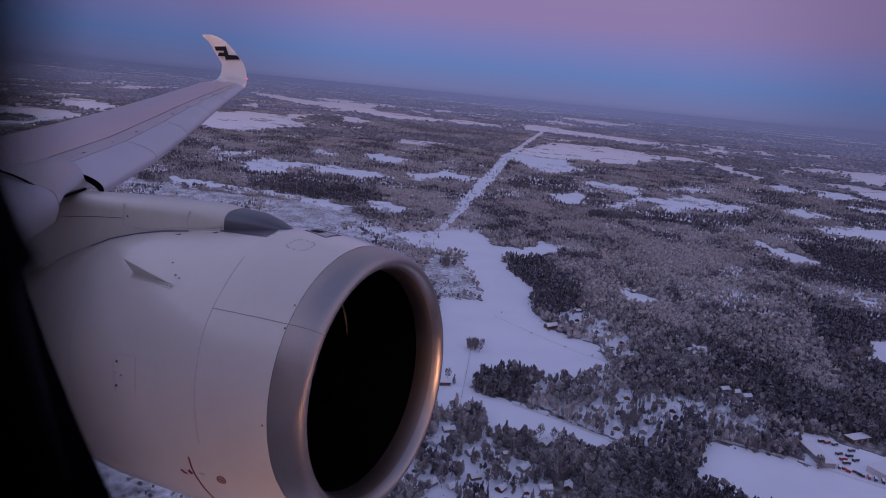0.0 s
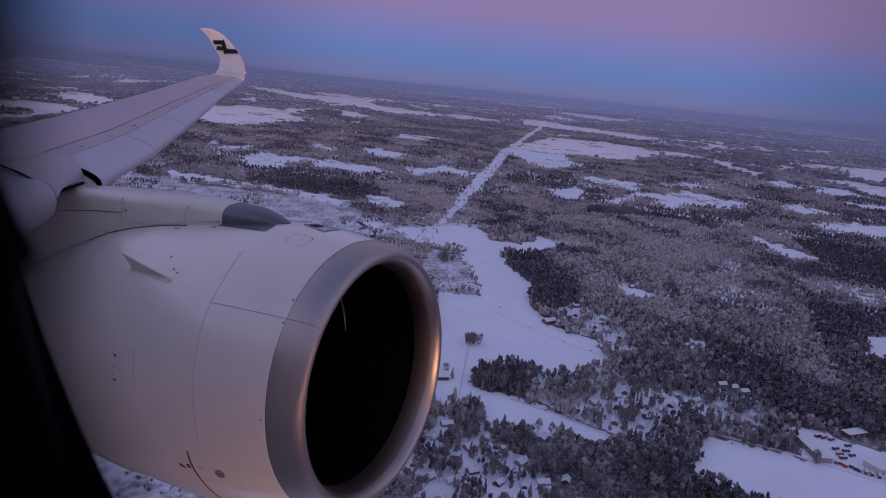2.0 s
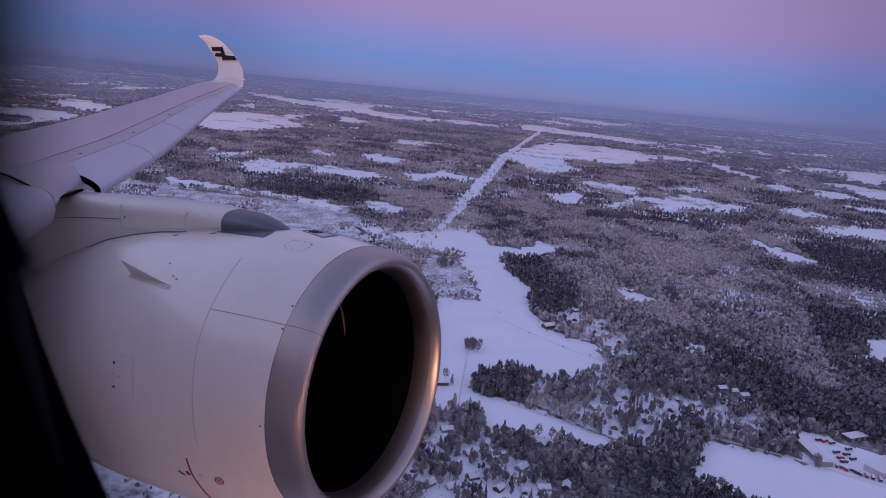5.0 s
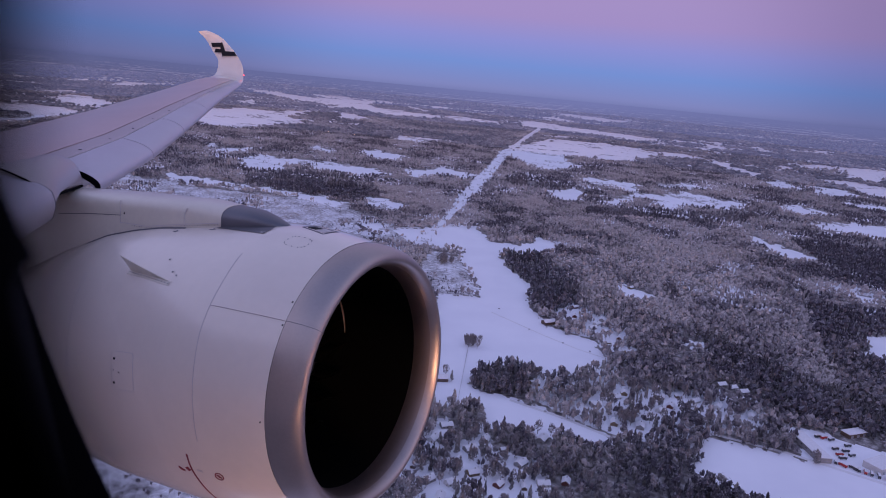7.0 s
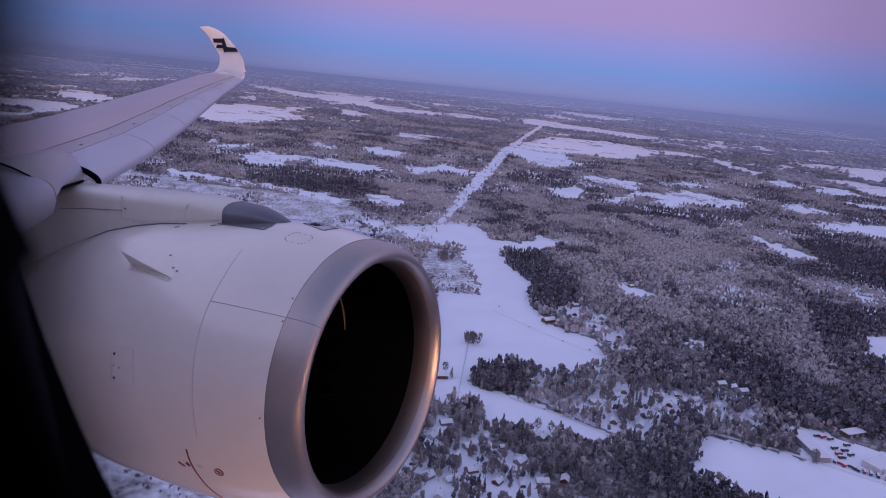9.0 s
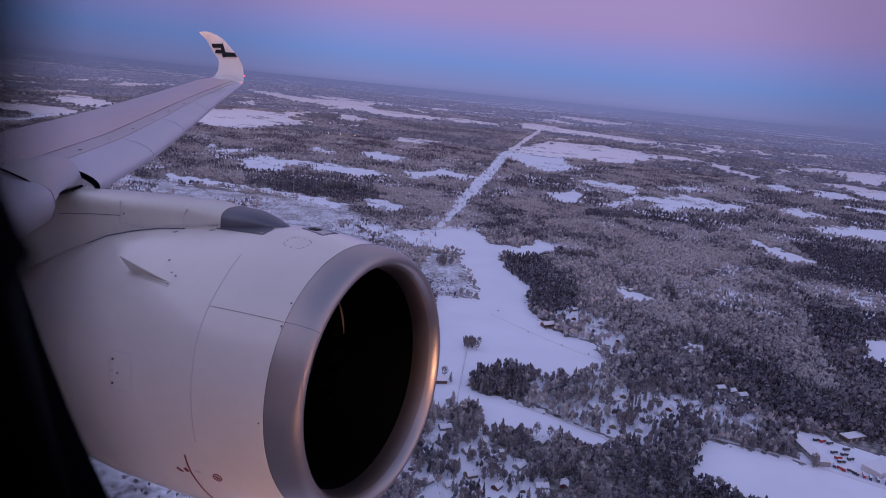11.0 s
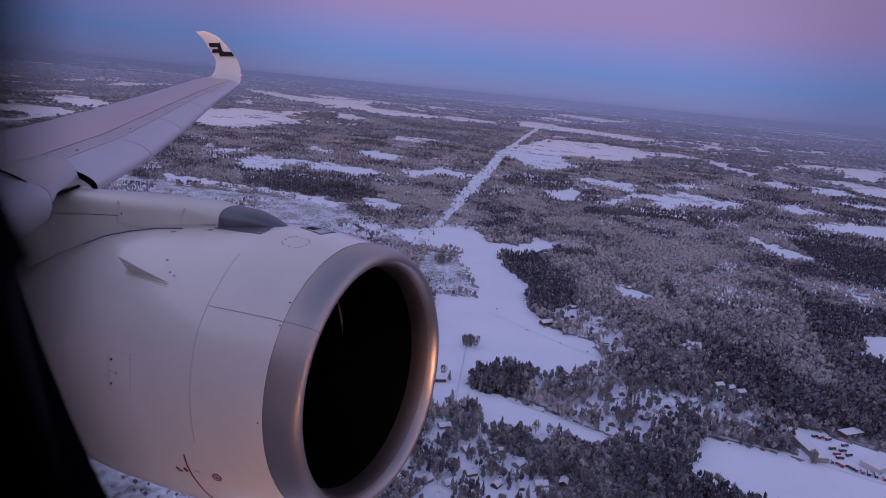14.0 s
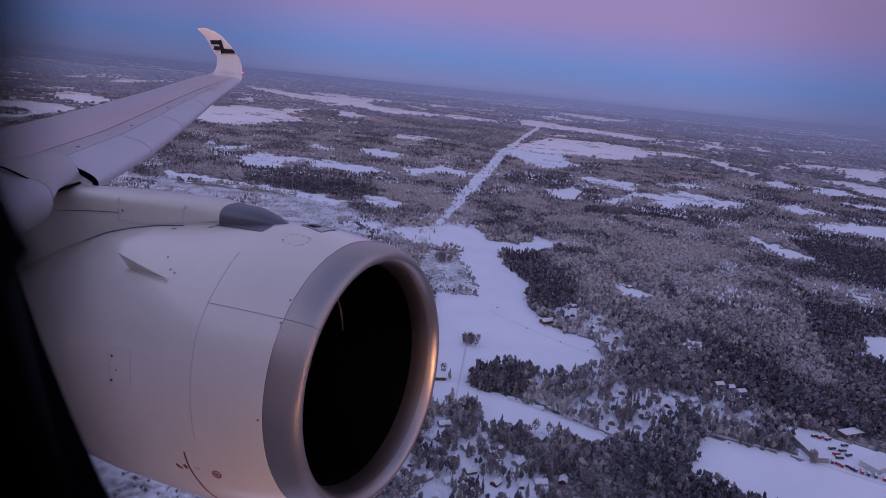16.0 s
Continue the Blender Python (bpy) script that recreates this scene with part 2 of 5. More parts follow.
# ---------------------------------------------------------------- plan of the land: corners of clearings, metres from under the camera
FIELDS, SCRUB, VILLAGE, GROVES, DARKWOODS = {}, {}, {}, {}, {}


def tract(group, name, *corners):
    """A named piece of land of one kind, by its corners on the plan."""
    group[name] = corners


tract(FIELDS, "big_field", (-5, 1105), (75, 1130), (65, 1245), (45, 1405), (55, 1465), (135, 1485), (145, 1310), (165, 1285), (180, 1180), (165, 1110), (185, 1005), (220, 975), (250, 955), (255, 872), (180, 815), (135, 818), (95, 832), (62, 808), (50, 745), (5, 715))
tract(FIELDS, "strip_field", (5, 735), (50, 755), (95, 735), (160, 700), (215, 660), (265, 650), (250, 612), (200, 610), (150, 630), (90, 645), (63, 640), (42, 688), (5, 690))
tract(FIELDS, "long_field", (325, 685), (405, 655), (535, 580), (465, 485), (315, 565), (275, 600))
# unseen snowfield added below the aircraft to bounce light onto the cowl
tract(FIELDS, "bounce_snow", (-120, 300), (0, 345), (190, 330), (330, 240), (360, 20), (180, -140), (-60, -60), (-140, 130))
tract(FIELDS, "yard", (435, 725), (480, 715), (525, 685), (555, 655), (510, 595), (480, 610), (420, 640))
tract(FIELDS, "gravel_works", (-340, 625), (-320, 805), (-275, 875), (-235, 895), (-105, 785), (-65, 740), (-85, 670), (-260, 590))
tract(FIELDS, "quarry", (-215, 1130), (-175, 1105), (-110, 1060), (-80, 970), (-100, 820), (-165, 850), (-220, 895))
tract(FIELDS, "bow_field", (700, 965), (775, 1045), (860, 1050), (905, 1250), (975, 1330), (1045, 1245), (1095, 1120), (1010, 1035), (895, 930), (845, 950), (775, 935))
tract(FIELDS, "forest_cut", (880, 925), (880, 815), (775, 690), (670, 570), (590, 445), (555, 375), (575, 305), (620, 275), (640, 275), (610, 320), (590, 380), (640, 480), (740, 620), (880, 790), (900, 915))
tract(FIELDS, "spur_cut", (840, 715), (940, 640), (1010, 595), (1065, 550), (1110, 545), (1125, 565), (1070, 585), (1015, 625), (940, 660))
tract(FIELDS, "road_bank", (745, 290), (780, 380), (830, 460), (910, 525), (1005, 560), (1010, 530), (930, 495), (855, 440), (805, 370), (780, 290))
tract(FIELDS, "motorway_bank", (600, 230), (780, 305), (1300, 530), (1320, 455), (830, 262), (640, 180))
tract(FIELDS, "pit_field", (344, 4063), (508, 4718), (683, 5324), (954, 5817), (1343, 5921), (1574, 5506), (1574, 4916), (1322, 4436), (1197, 4289), (1004, 4087), (912, 4081), (929, 4308), (763, 4197), (687, 3837), (743, 3580), (645, 3504), (508, 3261), (437, 3339), (382, 3621), (322, 3772))
tract(FIELDS, "pit_top", (800, 6178), (1093, 6511), (1232, 6240), (934, 5875))
tract(FIELDS, "ridge_field", (824, 8574), (1258, 8870), (1420, 8546), (1918, 8026), (2398, 7399), (1880, 6507), (1618, 7028), (1431, 7115), (1250, 7067), (973, 7305), (763, 7703))
tract(FIELDS, "ridge_far", (2381, 15224), (3095, 14613), (3507, 12944), (2588, 11641), (2161, 13170))
tract(FIELDS, "lane_field", (580, 3119), (730, 3104), (886, 3048), (787, 2711), (733, 2800), (634, 2928))
tract(FIELDS, "lane_end", (395, 2545), (525, 2676), (551, 2559), (492, 2392), (392, 2357))
tract(FIELDS, "mid_west", (581, 2359), (675, 2584), (778, 2710), (874, 2716), (903, 2561), (878, 2430), (787, 2312), (771, 2394), (729, 2524), (641, 2325))
tract(FIELDS, "mid_field", (899, 2765), (1062, 2916), (1134, 2784), (1253, 2672), (1077, 2521), (963, 2482), (902, 2519), (889, 2616))
tract(FIELDS, "mid_upper", (986, 3092), (1176, 3248), (1257, 3147), (1096, 3017), (965, 2974))
tract(FIELDS, "east_a", (1989, 5220), (2004, 5092), (2005, 4731), (1992, 4145), (1820, 3948), (1808, 4249), (1826, 4745))
tract(FIELDS, "east_f", (1855, 3849), (2044, 4093), (1816, 3420), (1719, 3382), (1701, 3494))
tract(FIELDS, "east_c", (1393, 2744), (1506, 2828), (1543, 2635), (1411, 2517), (1348, 2565))
tract(FIELDS, "east_d", (1373, 2416), (1486, 2410), (1690, 2411), (1510, 2140), (1434, 2156), (1385, 2198), (1288, 2233))
tract(FIELDS, "east_b", (1869, 3475), (2150, 3710), (2227, 3494), (1980, 3261), (1856, 3328))
tract(FIELDS, "east_j", (2391, 4273), (2569, 4275), (2744, 4003), (2281, 3306), (2272, 3643), (2292, 3898))
tract(FIELDS, "east_k", (3301, 5620), (3549, 5723), (3753, 5529), (3372, 4954), (3209, 5001), (3043, 5050))
tract(FIELDS, "east_l", (1851, 3122), (1986, 3138), (2114, 3052), (2007, 2891), (1896, 2896), (1819, 2984))
tract(FIELDS, "east_m", (2829, 5516), (3174, 5502), (2859, 5211), (2695, 5186))
tract(FIELDS, "east_n", (4492, 8389), (5065, 8590), (4282, 7606), (4192, 7783))
tract(FIELDS, "east_o", (2924, 6391), (3116, 6328), (2854, 6087))
tract(FIELDS, "east_p", (1384, 4353), (1526, 4396), (1641, 4362), (1411, 4178))
tract(FIELDS, "bog", (915, 1959), (957, 1930), (991, 1843), (1002, 1710), (946, 1660), (926, 1679), (905, 1704), (902, 1811))
tract(FIELDS, "bog_tail", (918, 1446), (925, 1347), (889, 1307), (889, 1383))
tract(FIELDS, "clearing", (359, 1276), (383, 1300), (394, 1253), (434, 1244), (416, 1197), (374, 1177), (357, 1217))
tract(FIELDS, "clearing_low", (407, 997), (437, 997), (426, 959), (407, 945), (403, 972))
tract(FIELDS, "hall_field", (771, 1107), (793, 1104), (861, 1084), (763, 947), (712, 977), (688, 994))
tract(FIELDS, "lake_west", (-1891, 4878), (-2045, 5662), (-1864, 6044), (-1622, 5940), (-1477, 6321), (-1387, 7008), (-1311, 5838), (-1264, 5319), (-1143, 5218), (-1082, 4738), (-1186, 4353), (-1285, 3948), (-1507, 3888))
tract(FIELDS, "river_far", (-3833, 12064), (-3122, 11397), (-2241, 10328), (-1772, 10766), (-1287, 11131), (-1108, 9041), (-693, 8580), (-146, 7995), (-688, 7041), (-1150, 8098), (-1618, 8312), (-1977, 8604), (-3036, 10264))
tract(FIELDS, "reed_bank", (-1185, 6678), (-950, 6718), (-730, 6125), (-850, 5681), (-993, 5933))
tract(FIELDS, "shelf_west", (-2318, 6921), (-2365, 7774), (-2065, 7430), (-2029, 6576))
tract(FIELDS, "lake", (-833, 2603), (-784, 2713), (-646, 2800), (-507, 2794), (-300, 2729), (-205, 2594), (-338, 2489), (-431, 2508), (-572, 2529), (-679, 2391), (-766, 2411))
tract(FIELDS, "lake_shore", (-806, 2707), (-800, 2855), (-721, 2726), (-743, 2651))
tract(FIELDS, "lake_arm", (-217, 2727), (-109, 2836), (-30, 2972), (43, 2921), (125, 2821), (102, 2688), (-6, 2729), (-121, 2609))
tract(FIELDS, "river", (-931, 2151), (-821, 2119), (-759, 2106), (-653, 2044), (-529, 2029), (-417, 1980), (-306, 1910), (-249, 1905), (-292, 1824), (-389, 1888), (-525, 1947), (-638, 1970), (-715, 1983), (-856, 1977))
tract(FIELDS, "notch", (-248, 1895), (-260, 2062), (-218, 2040), (-119, 1977), (-120, 1853), (-203, 1838))
tract(FIELDS, "pond", (-406, 4494), (-239, 4629), (11, 4564), (-214, 4203), (-328, 4231))
tract(FIELDS, "bay", (-710, 3307), (-652, 3402), (-558, 3280), (-572, 3133), (-642, 3136))
tract(FIELDS, "bay_west", (-1132, 3061), (-1092, 3105), (-1034, 2956), (-1054, 2849))
tract(FIELDS, "bay_mid", (-1017, 2818), (-994, 2977), (-886, 3052), (-902, 2893), (-967, 2749))
tract(FIELDS, "strip_a", (-41, 7982), (377, 7933), (118, 7197))
tract(FIELDS, "strip_b", (565, 8740), (811, 8382), (616, 7965))
tract(FIELDS, "ridge_west", (866, 8970), (1330, 9054), (1245, 7966), (774, 7446))
tract(FIELDS, "far_b", (-761, 10480), (-269, 9422), (-328, 8839), (-636, 9368))
tract(FIELDS, "scrub_bay", (-466, 3318), (-388, 3475), (-203, 3252), (-255, 3048), (-405, 3137))
tract(FIELDS, "shore_west", (-3059, 4245), (-2936, 4278), (-2708, 4264), (-2467, 4291), (-2271, 4134), (-2166, 3708), (-2106, 3310), (-2118, 3075), (-2105, 2909), (-2379, 3293), (-2226, 3361), (-2185, 3444), (-2285, 3643), (-2453, 3662), (-2605, 3609))
tract(FIELDS, "shore_up", (-3035, 4917), (-3254, 5504), (-3128, 5702), (-2793, 5338), (-2549, 5078), (-2432, 4572), (-2608, 4538))
tract(FIELDS, "far_w1", (-3525, 5561), (-3679, 6051), (-3479, 6248), (-3276, 5542))
tract(FIELDS, "far_w2", (-4300, 8100), (-4663, 9718), (-4304, 10031), (-3937, 8202))
tract(FIELDS, "far_w3", (-4872, 8024), (-5119, 9206), (-4987, 9707), (-4681, 8288))
tract(FIELDS, "far_w4", (-3391, 5140), (-3417, 5354), (-3272, 5161), (-3251, 4959))
tract(FIELDS, "far_meadow", (-18, 1661), (94, 1726), (115, 1581), (223, 1583), (241, 1679), (264, 1689), (271, 1627), (305, 1616), (269, 1524), (206, 1494), (130, 1459), (20, 1448), (-31, 1449))
tract(FIELDS, "meadow_west", (-125, 1627), (-33, 1655), (-43, 1559), (-64, 1447), (-98, 1554))
tract(FIELDS, "meadow_lip", (-215, 1649), (-158, 1661), (-134, 1573), (-190, 1574))
tract(FIELDS, "corridor", (-63, 1446), (-36, 1626), (-5, 1811), (16, 1934), (36, 2149), (110, 2709), (202, 3293), (305, 4111), (468, 4887), (662, 5958), (948, 7486), (1143, 8129), (827, 6482), (617, 5386), (454, 4501), (358, 4019), (271, 3350), (168, 2698), (86, 2177), (50, 1952), (18, 1766), (-17, 1608), (-38, 1451))
tract(FIELDS, "corridor_far", (2480, 16504), (2618, 16861), (1654, 10479), (1556, 10293))
tract(SCRUB, "west_open", (-420, 380), (-60, 380), (-40, 560), (-85, 675), (-340, 630))
tract(SCRUB, "scrub", (-1080, 2085), (-850, 1980), (-660, 1925), (-315, 1890), (-240, 1820), (-125, 1625), (-65, 1465), (-240, 1465), (-500, 1470), (-825, 1595))
tract(SCRUB, "scrub_west", (-20, 1440), (40, 1390), (60, 1240), (75, 1135), (-5, 1105), (-45, 1245))
tract(VILLAGE, "island_east", (122, 735), (135, 816), (180, 814), (258, 870), (290, 800), (265, 655), (215, 668), (160, 706))
tract(VILLAGE, "village", (-30, 635), (0, 675), (65, 670), (155, 655), (210, 630), (285, 795), (365, 810), (435, 810), (420, 715), (325, 690), (275, 600), (305, 550), (125, 475), (-15, 455))
tract(VILLAGE, "hamlet", (190, 1050), (230, 1135), (290, 1135), (315, 1030), (295, 885), (255, 875), (255, 965), (220, 980))

tract(GROVES, "south_grove", (122, 560), (140, 598), (195, 604), (204, 640), (240, 662), (288, 646), (280, 606), (312, 556), (300, 515), (200, 490), (104, 512))
tract(GROVES, "lane_grove", (28, 702), (60, 713), (66, 670), (51, 634), (28, 632))
tract(GROVES, "garden_belt", (70, 649), (104, 662), (151, 645), (199, 636), (230, 617), (248, 600), (222, 551), (134, 538), (152, 579), (110, 604), (76, 612))
tract(GROVES, "meadow_grove", (97, 1685), (124, 1725), (242, 1693), (223, 1577), (111, 1562))
tract(GROVES, "pit_grove", (730, 4125), (839, 4294), (930, 4236), (861, 3951), (691, 3808))
tract(GROVES, "mid_grove", (684, 2502), (801, 2608), (800, 2452), (643, 2322))
tract(GROVES, "lake_grove", (-641, 2603), (-545, 2661), (-520, 2566), (-613, 2494))
tract(DARKWOODS, "island", (48, 745), (58, 805), (95, 832), (135, 818), (122, 734), (110, 730))
tract(DARKWOODS, "bog_side", (1010, 1725), (1180, 1760), (1900, 2500), (2500, 2500), (1600, 1500), (1150, 1150), (1040, 1260), (1000, 1500))
# no darker wood here: edge falloff of the view put into the trees
tract(DARKWOODS, "east_dimming", (739, 1267), (891, 1259), (976, 1173), (659, 747), (579, 767), (572, 853), (653, 1063))
tract(DARKWOODS, "field_edge", (135, 1490), (145, 1310), (180, 1180), (165, 1110), (190, 1060), (260, 1120), (270, 1250), (240, 1400), (230, 1520))
tract(DARKWOODS, "south_wood", (125, 480), (200, 540), (275, 595), (320, 560), (420, 505), (460, 400), (100, 380))
tract(DARKWOODS, "yard_wood", (430, 760), (440, 835), (500, 830), (580, 740), (560, 690), (500, 730))
tract(DARKWOODS, "west_band", (-694, 2252), (-478, 2346), (-296, 2215), (-187, 2099), (-257, 1942), (-396, 1956), (-628, 2040))
tract(DARKWOODS, "lake_south", (-809, 2358), (-655, 2393), (-413, 2440), (-297, 2443), (-310, 2314), (-478, 2346), (-706, 2290))
tract(DARKWOODS, "bog_edge", (1051, 1969), (1317, 1930), (1332, 1777), (1038, 1354), (992, 1419), (948, 1538), (995, 1702))
tract(DARKWOODS, "yard_band", (440, 1010), (441, 843), (513, 762), (590, 709), (650, 796), (536, 846), (487, 931), (462, 996))
tract(DARKWOODS, "mid_edge", (477, 2213), (827, 2340), (1111, 2384), (1039, 2218), (756, 2123), (451, 2079))
tract(DARKWOODS, "meadow_side", (275, 1557), (377, 1552), (368, 1505), (266, 1498))
tract(DARKWOODS, "lane_edge", (258, 2904), (513, 2933), (571, 2702), (412, 2574), (237, 2630))
tract(DARKWOODS, "glade_edge", (477, 1338), (497, 1345), (468, 1222), (444, 1198))

EASTWOOD = [(239, 1543), (334, 1705), (515, 1892), (843, 1883), (859, 1609), (858, 1377), (788, 1098), (758, 950), (650, 796), (538, 850), (478, 928), (442, 1015), (396, 1077), (287, 1120), (249, 1264)]

# kind, place and turn of each house
HOUSES = (("b", 187, 1015, 60), ("w", 220, 1077, 20), ("c", 255, 1081, 75), ("r", 237, 1061, 10), ("c", 136, 778, 70), ("w", 11, 620, 30), ("g", 49, 607, 55), ("s", -7, 567, 10), ("g", 100, 588, 40),
          ("c", 51, 564, 65), ("s", 37, 588, 20), ("r", 75, 549, 35), ("w", 118, 556, 80), ("c", 218, 692, 15), ("g", 396, 829, 70), ("g", 408, 822, 70), ("g", 419, 812, 70), ("w", 399, 740, 25),
          ("c", 294, 771, 80), ("r", 302, 750, 30), ("g", 263, 714, 60), ("c", 387, 1270, 50), ("g", 415, 975, 75), ("r", 292, 973, 20), ("c", 291, 916, 60), ("s", 99, 548, 0), ("g", 8, 546, 45),
          ("r", 141, 563, 15), ("s", 84, 612, 70), ("w", 20, 520, 10), ("c", 60, 505, 60), ("g", 110, 515, 35), ("r", 150, 520, 70), ("s", 262, 740, 40), ("w", 340, 770, 55), ("s", 320, 780, 0),
          ("c", 275, 1000, 35), ("s", 270, 950, 80), ("r", 246, 1110, 60), ("b", 12, 765, 80), ("w", 660, 610, 40), ("c", 560, 470, 60), ("r", 640, 555, 15), ("g", 750, 710, 75), ("w", 600, 475, 30),
          ("c", 635, 620, 5), ("g", 550, 455, 50), ("r", 545, 560, 20), ("c", 530, 585, 70), ("w", 585, 520, 40), ("s", 610, 580, 10), ("w", -8, 640, 25), ("g", 24, 650, 70), ("c", 66, 628, 15), ("w", 30, 545, 50), ("r", -20, 600, 80), ("g", 128, 640, 30),
          ("w", 236, 760, 65), ("g", 248, 690, 20), ("w", 285, 735, 45), ("c", 250, 775, 10), ("s", 300, 800, 60), ("w", 365, 760, 35), ("g", 205, 735, 75), ("w", 268, 1030, 40), ("g", 282, 1055, 15), ("w", 258, 1010, 70))

HALLS = ((513, 720), (500, 648), (437, 676))


def inside(xs, ys, corners):
    """Which of the points lie inside the outline."""
    res = np.zeros(xs.shape, bool)
    x0, y0 = corners[-1]
    for x1, y1 in corners:
        cross = (y1 > ys) != (y0 > ys)
        with np.errstate(divide="ignore", invalid="ignore"):
            res ^= cross & (xs < (x0 - x1) * (ys - y1) / ((y0 - y1) or 1e-9) + x1)
        x0, y0 = x1, y1
    return res


def waves(xs, ys, size, seed):
    """Smooth value from 0 to 1, made of turned sine waves."""
    rng = np.random.default_rng(seed)
    out = np.zeros(xs.shape)
    for k in range(9):
        a, ph, s = rng.uniform(0, 6.28), rng.uniform(0, 6.28), size * rng.uniform(0.45, 1.6)
        out += np.sin((xs * np.cos(a) + ys * np.sin(a)) * 6.28 / s + ph + 1.3 * np.sin((xs * np.sin(a) - ys * np.cos(a)) * 4.1 / s))
    return 0.5 + 0.5 * np.tanh(out / 3.0)


def land(xs, ys):
    """Openness of the land: 1 snowfield, 0 forest, between for scrub and gardens."""
    r = np.hypot(xs, ys)
    jit = np.clip(r / 900, 0.4, 4)
    wx = xs + (waves(xs, ys, 60, 1) - 0.5) * 14 * jit + (waves(xs, ys, 17, 3) - 0.5) * 8
    wy = ys + (waves(xs, ys, 60, 2) - 0.5) * 14 * jit + (waves(xs, ys, 17, 4) - 0.5) * 8
    away = np.clip((r - 1400) / 600, 0, 1)
    wx = wx + (waves(xs, ys, 150, 7) - 0.5) * 40 * away
    wy = wy + (waves(xs, ys, 130, 8) - 0.5) * 60 * away
    far_off = np.clip((r - 2600) / 1500, 0, 1) * 0.018 * np.minimum(r, 9000)
    wx = wx + (waves(xs, ys, 420, 5) - 0.5) * far_off
    wy = wy + (waves(xs, ys, 420, 6) - 0.5) * 2 * far_off
    out = np.zeros(xs.shape)
    for c in VILLAGE.values():
        out[inside(wx, wy, c)] = 0.72
    for c in SCRUB.values():
        sel = inside(wx, wy, c)
        out[sel] = (0.41 + 0.18 * waves(xs, ys, 95, 26))[sel]
    # unnamed clearings of the far farmland
    far = waves(wx * 0.6, wy, 1300, 11) * 0.4 + waves(wx, wy, 520, 12) * 0.3 + waves(wx, wy, 190, 13) * 0.2 + waves(wx, wy, 75, 14) * 0.1
    speck = waves(wx, wy, 620, 41) * 0.5 + waves(wx, wy, 120, 42) * 0.3 + waves(wx, wy, 45, 43) * 0.2
    out[(speck > 0.65) & (r > 1350) & (r < 4300)] = 0.72
    out[(far > 0.735) & (r > 4500)] = 1
    belt = waves(wx * 0.5, wy, 3600, 15) * 0.42 + waves(wx, wy, 1500, 16) * 0.28 + waves(wx, wy, 420, 17) * 0.18 + waves(wx, wy, 150, 18) * 0.12
    out[(belt > 0.655) & (r > 5200)] = 1
    for name, c in FIELDS.items():
        out[inside(xs + (waves(xs, ys, 60, 1) - 0.5) * 12, ys, c) if name == "corridor" else inside(wx, wy, c)] = 0.93 if name == "corridor" else 1
    # scrub grows back along the cut line
    out[(out > 0.92) & (out < 0.94) & (waves(xs, ys * 0.6, 55, 63) * 0.6 + waves(xs, ys, 23, 64) * 0.4 > 0.62)] = 0.5
    # rows of bushes along ditches and banks of the far fields
    rows = waves(wx * 0.4, wy, 230, 61) * 0.75 + waves(wx, wy, 60, 62) * 0.25
    out[(rows > 0.735) & (out > 0.95) & (r > 1700)] = 0.45
    for c in GROVES.values():
        out[inside(wx, wy, c)] = 0
    return out


def sheet(name, mat, radii, angles, shape, extra=()):
    """A fan-shaped sheet of ground; shape(r) gives the true radius and height."""
    R, A = np.meshgrid(radii, angles, indexing="ij")
    X, Y = R * np.sin(A), R * np.cos(A)
    rt, z = shape(R)
    verts = np.stack([rt * np.sin(A), rt * np.cos(A), z], -1).reshape(-1, 3)
    nr, na = R.shape
    idx = np.arange(nr * na).reshape(nr, na)
    quads = np.stack([idx[:-1, :-1], idx[:-1, 1:], idx[1:, 1:], idx[1:, :-1]], -1).reshape(-1, 4)[:, ::-1]
    me = bpy.data.meshes.new(name)
    me.from_pydata(verts.tolist(), [], quads.tolist())
    me.materials.append(mat)
    uv = me.uv_layers.new(name="plan")
    plan = np.stack([X, Y], -1).reshape(-1, 2)
    uv.data.foreach_set("uv", plan[quads.reshape(-1)].astype(np.float32).ravel())
    at = me.attributes.new("open", "FLOAT", "POINT")
    at.data.foreach_set("value", land(X, Y).ravel().astype(np.float32))
    for key, fun in extra:
        at = me.attributes.new(key, "FLOAT", "POINT")
        at.data.foreach_set("value", fun(R, A).ravel().astype(np.float32))
    me.polygons.foreach_set("use_smooth", [True] * len(me.polygons))
    return new(name, me)


EDGE = 4300.0
near_r = np.concatenate([[0.0, 120, 250, 330], np.geomspace(400, EDGE, 470)])
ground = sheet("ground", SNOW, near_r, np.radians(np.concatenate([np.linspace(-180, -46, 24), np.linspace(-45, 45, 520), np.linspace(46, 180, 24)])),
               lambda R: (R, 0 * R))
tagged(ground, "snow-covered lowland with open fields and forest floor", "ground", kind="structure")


def rim(R):
    rt = EDGE + 560 * (1 - EDGE / R)
    return rt, EYE_HEIGHT * (1 - rt / R)


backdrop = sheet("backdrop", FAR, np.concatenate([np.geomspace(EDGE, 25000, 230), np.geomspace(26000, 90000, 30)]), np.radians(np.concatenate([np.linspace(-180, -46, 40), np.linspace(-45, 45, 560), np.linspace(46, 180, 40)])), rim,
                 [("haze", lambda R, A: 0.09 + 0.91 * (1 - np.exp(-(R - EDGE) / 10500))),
                  # haze emission follows the dimmed sky by bearing
                  ("haze_light", lambda R, A: np.interp(np.degrees(A), (-180, -60, -35, -18, 0, 12, 25, 40, 180), (0.9, 0.58, 0.64, 0.86, 1.07, 1.13, 1.0, 0.86, 0.9)))])
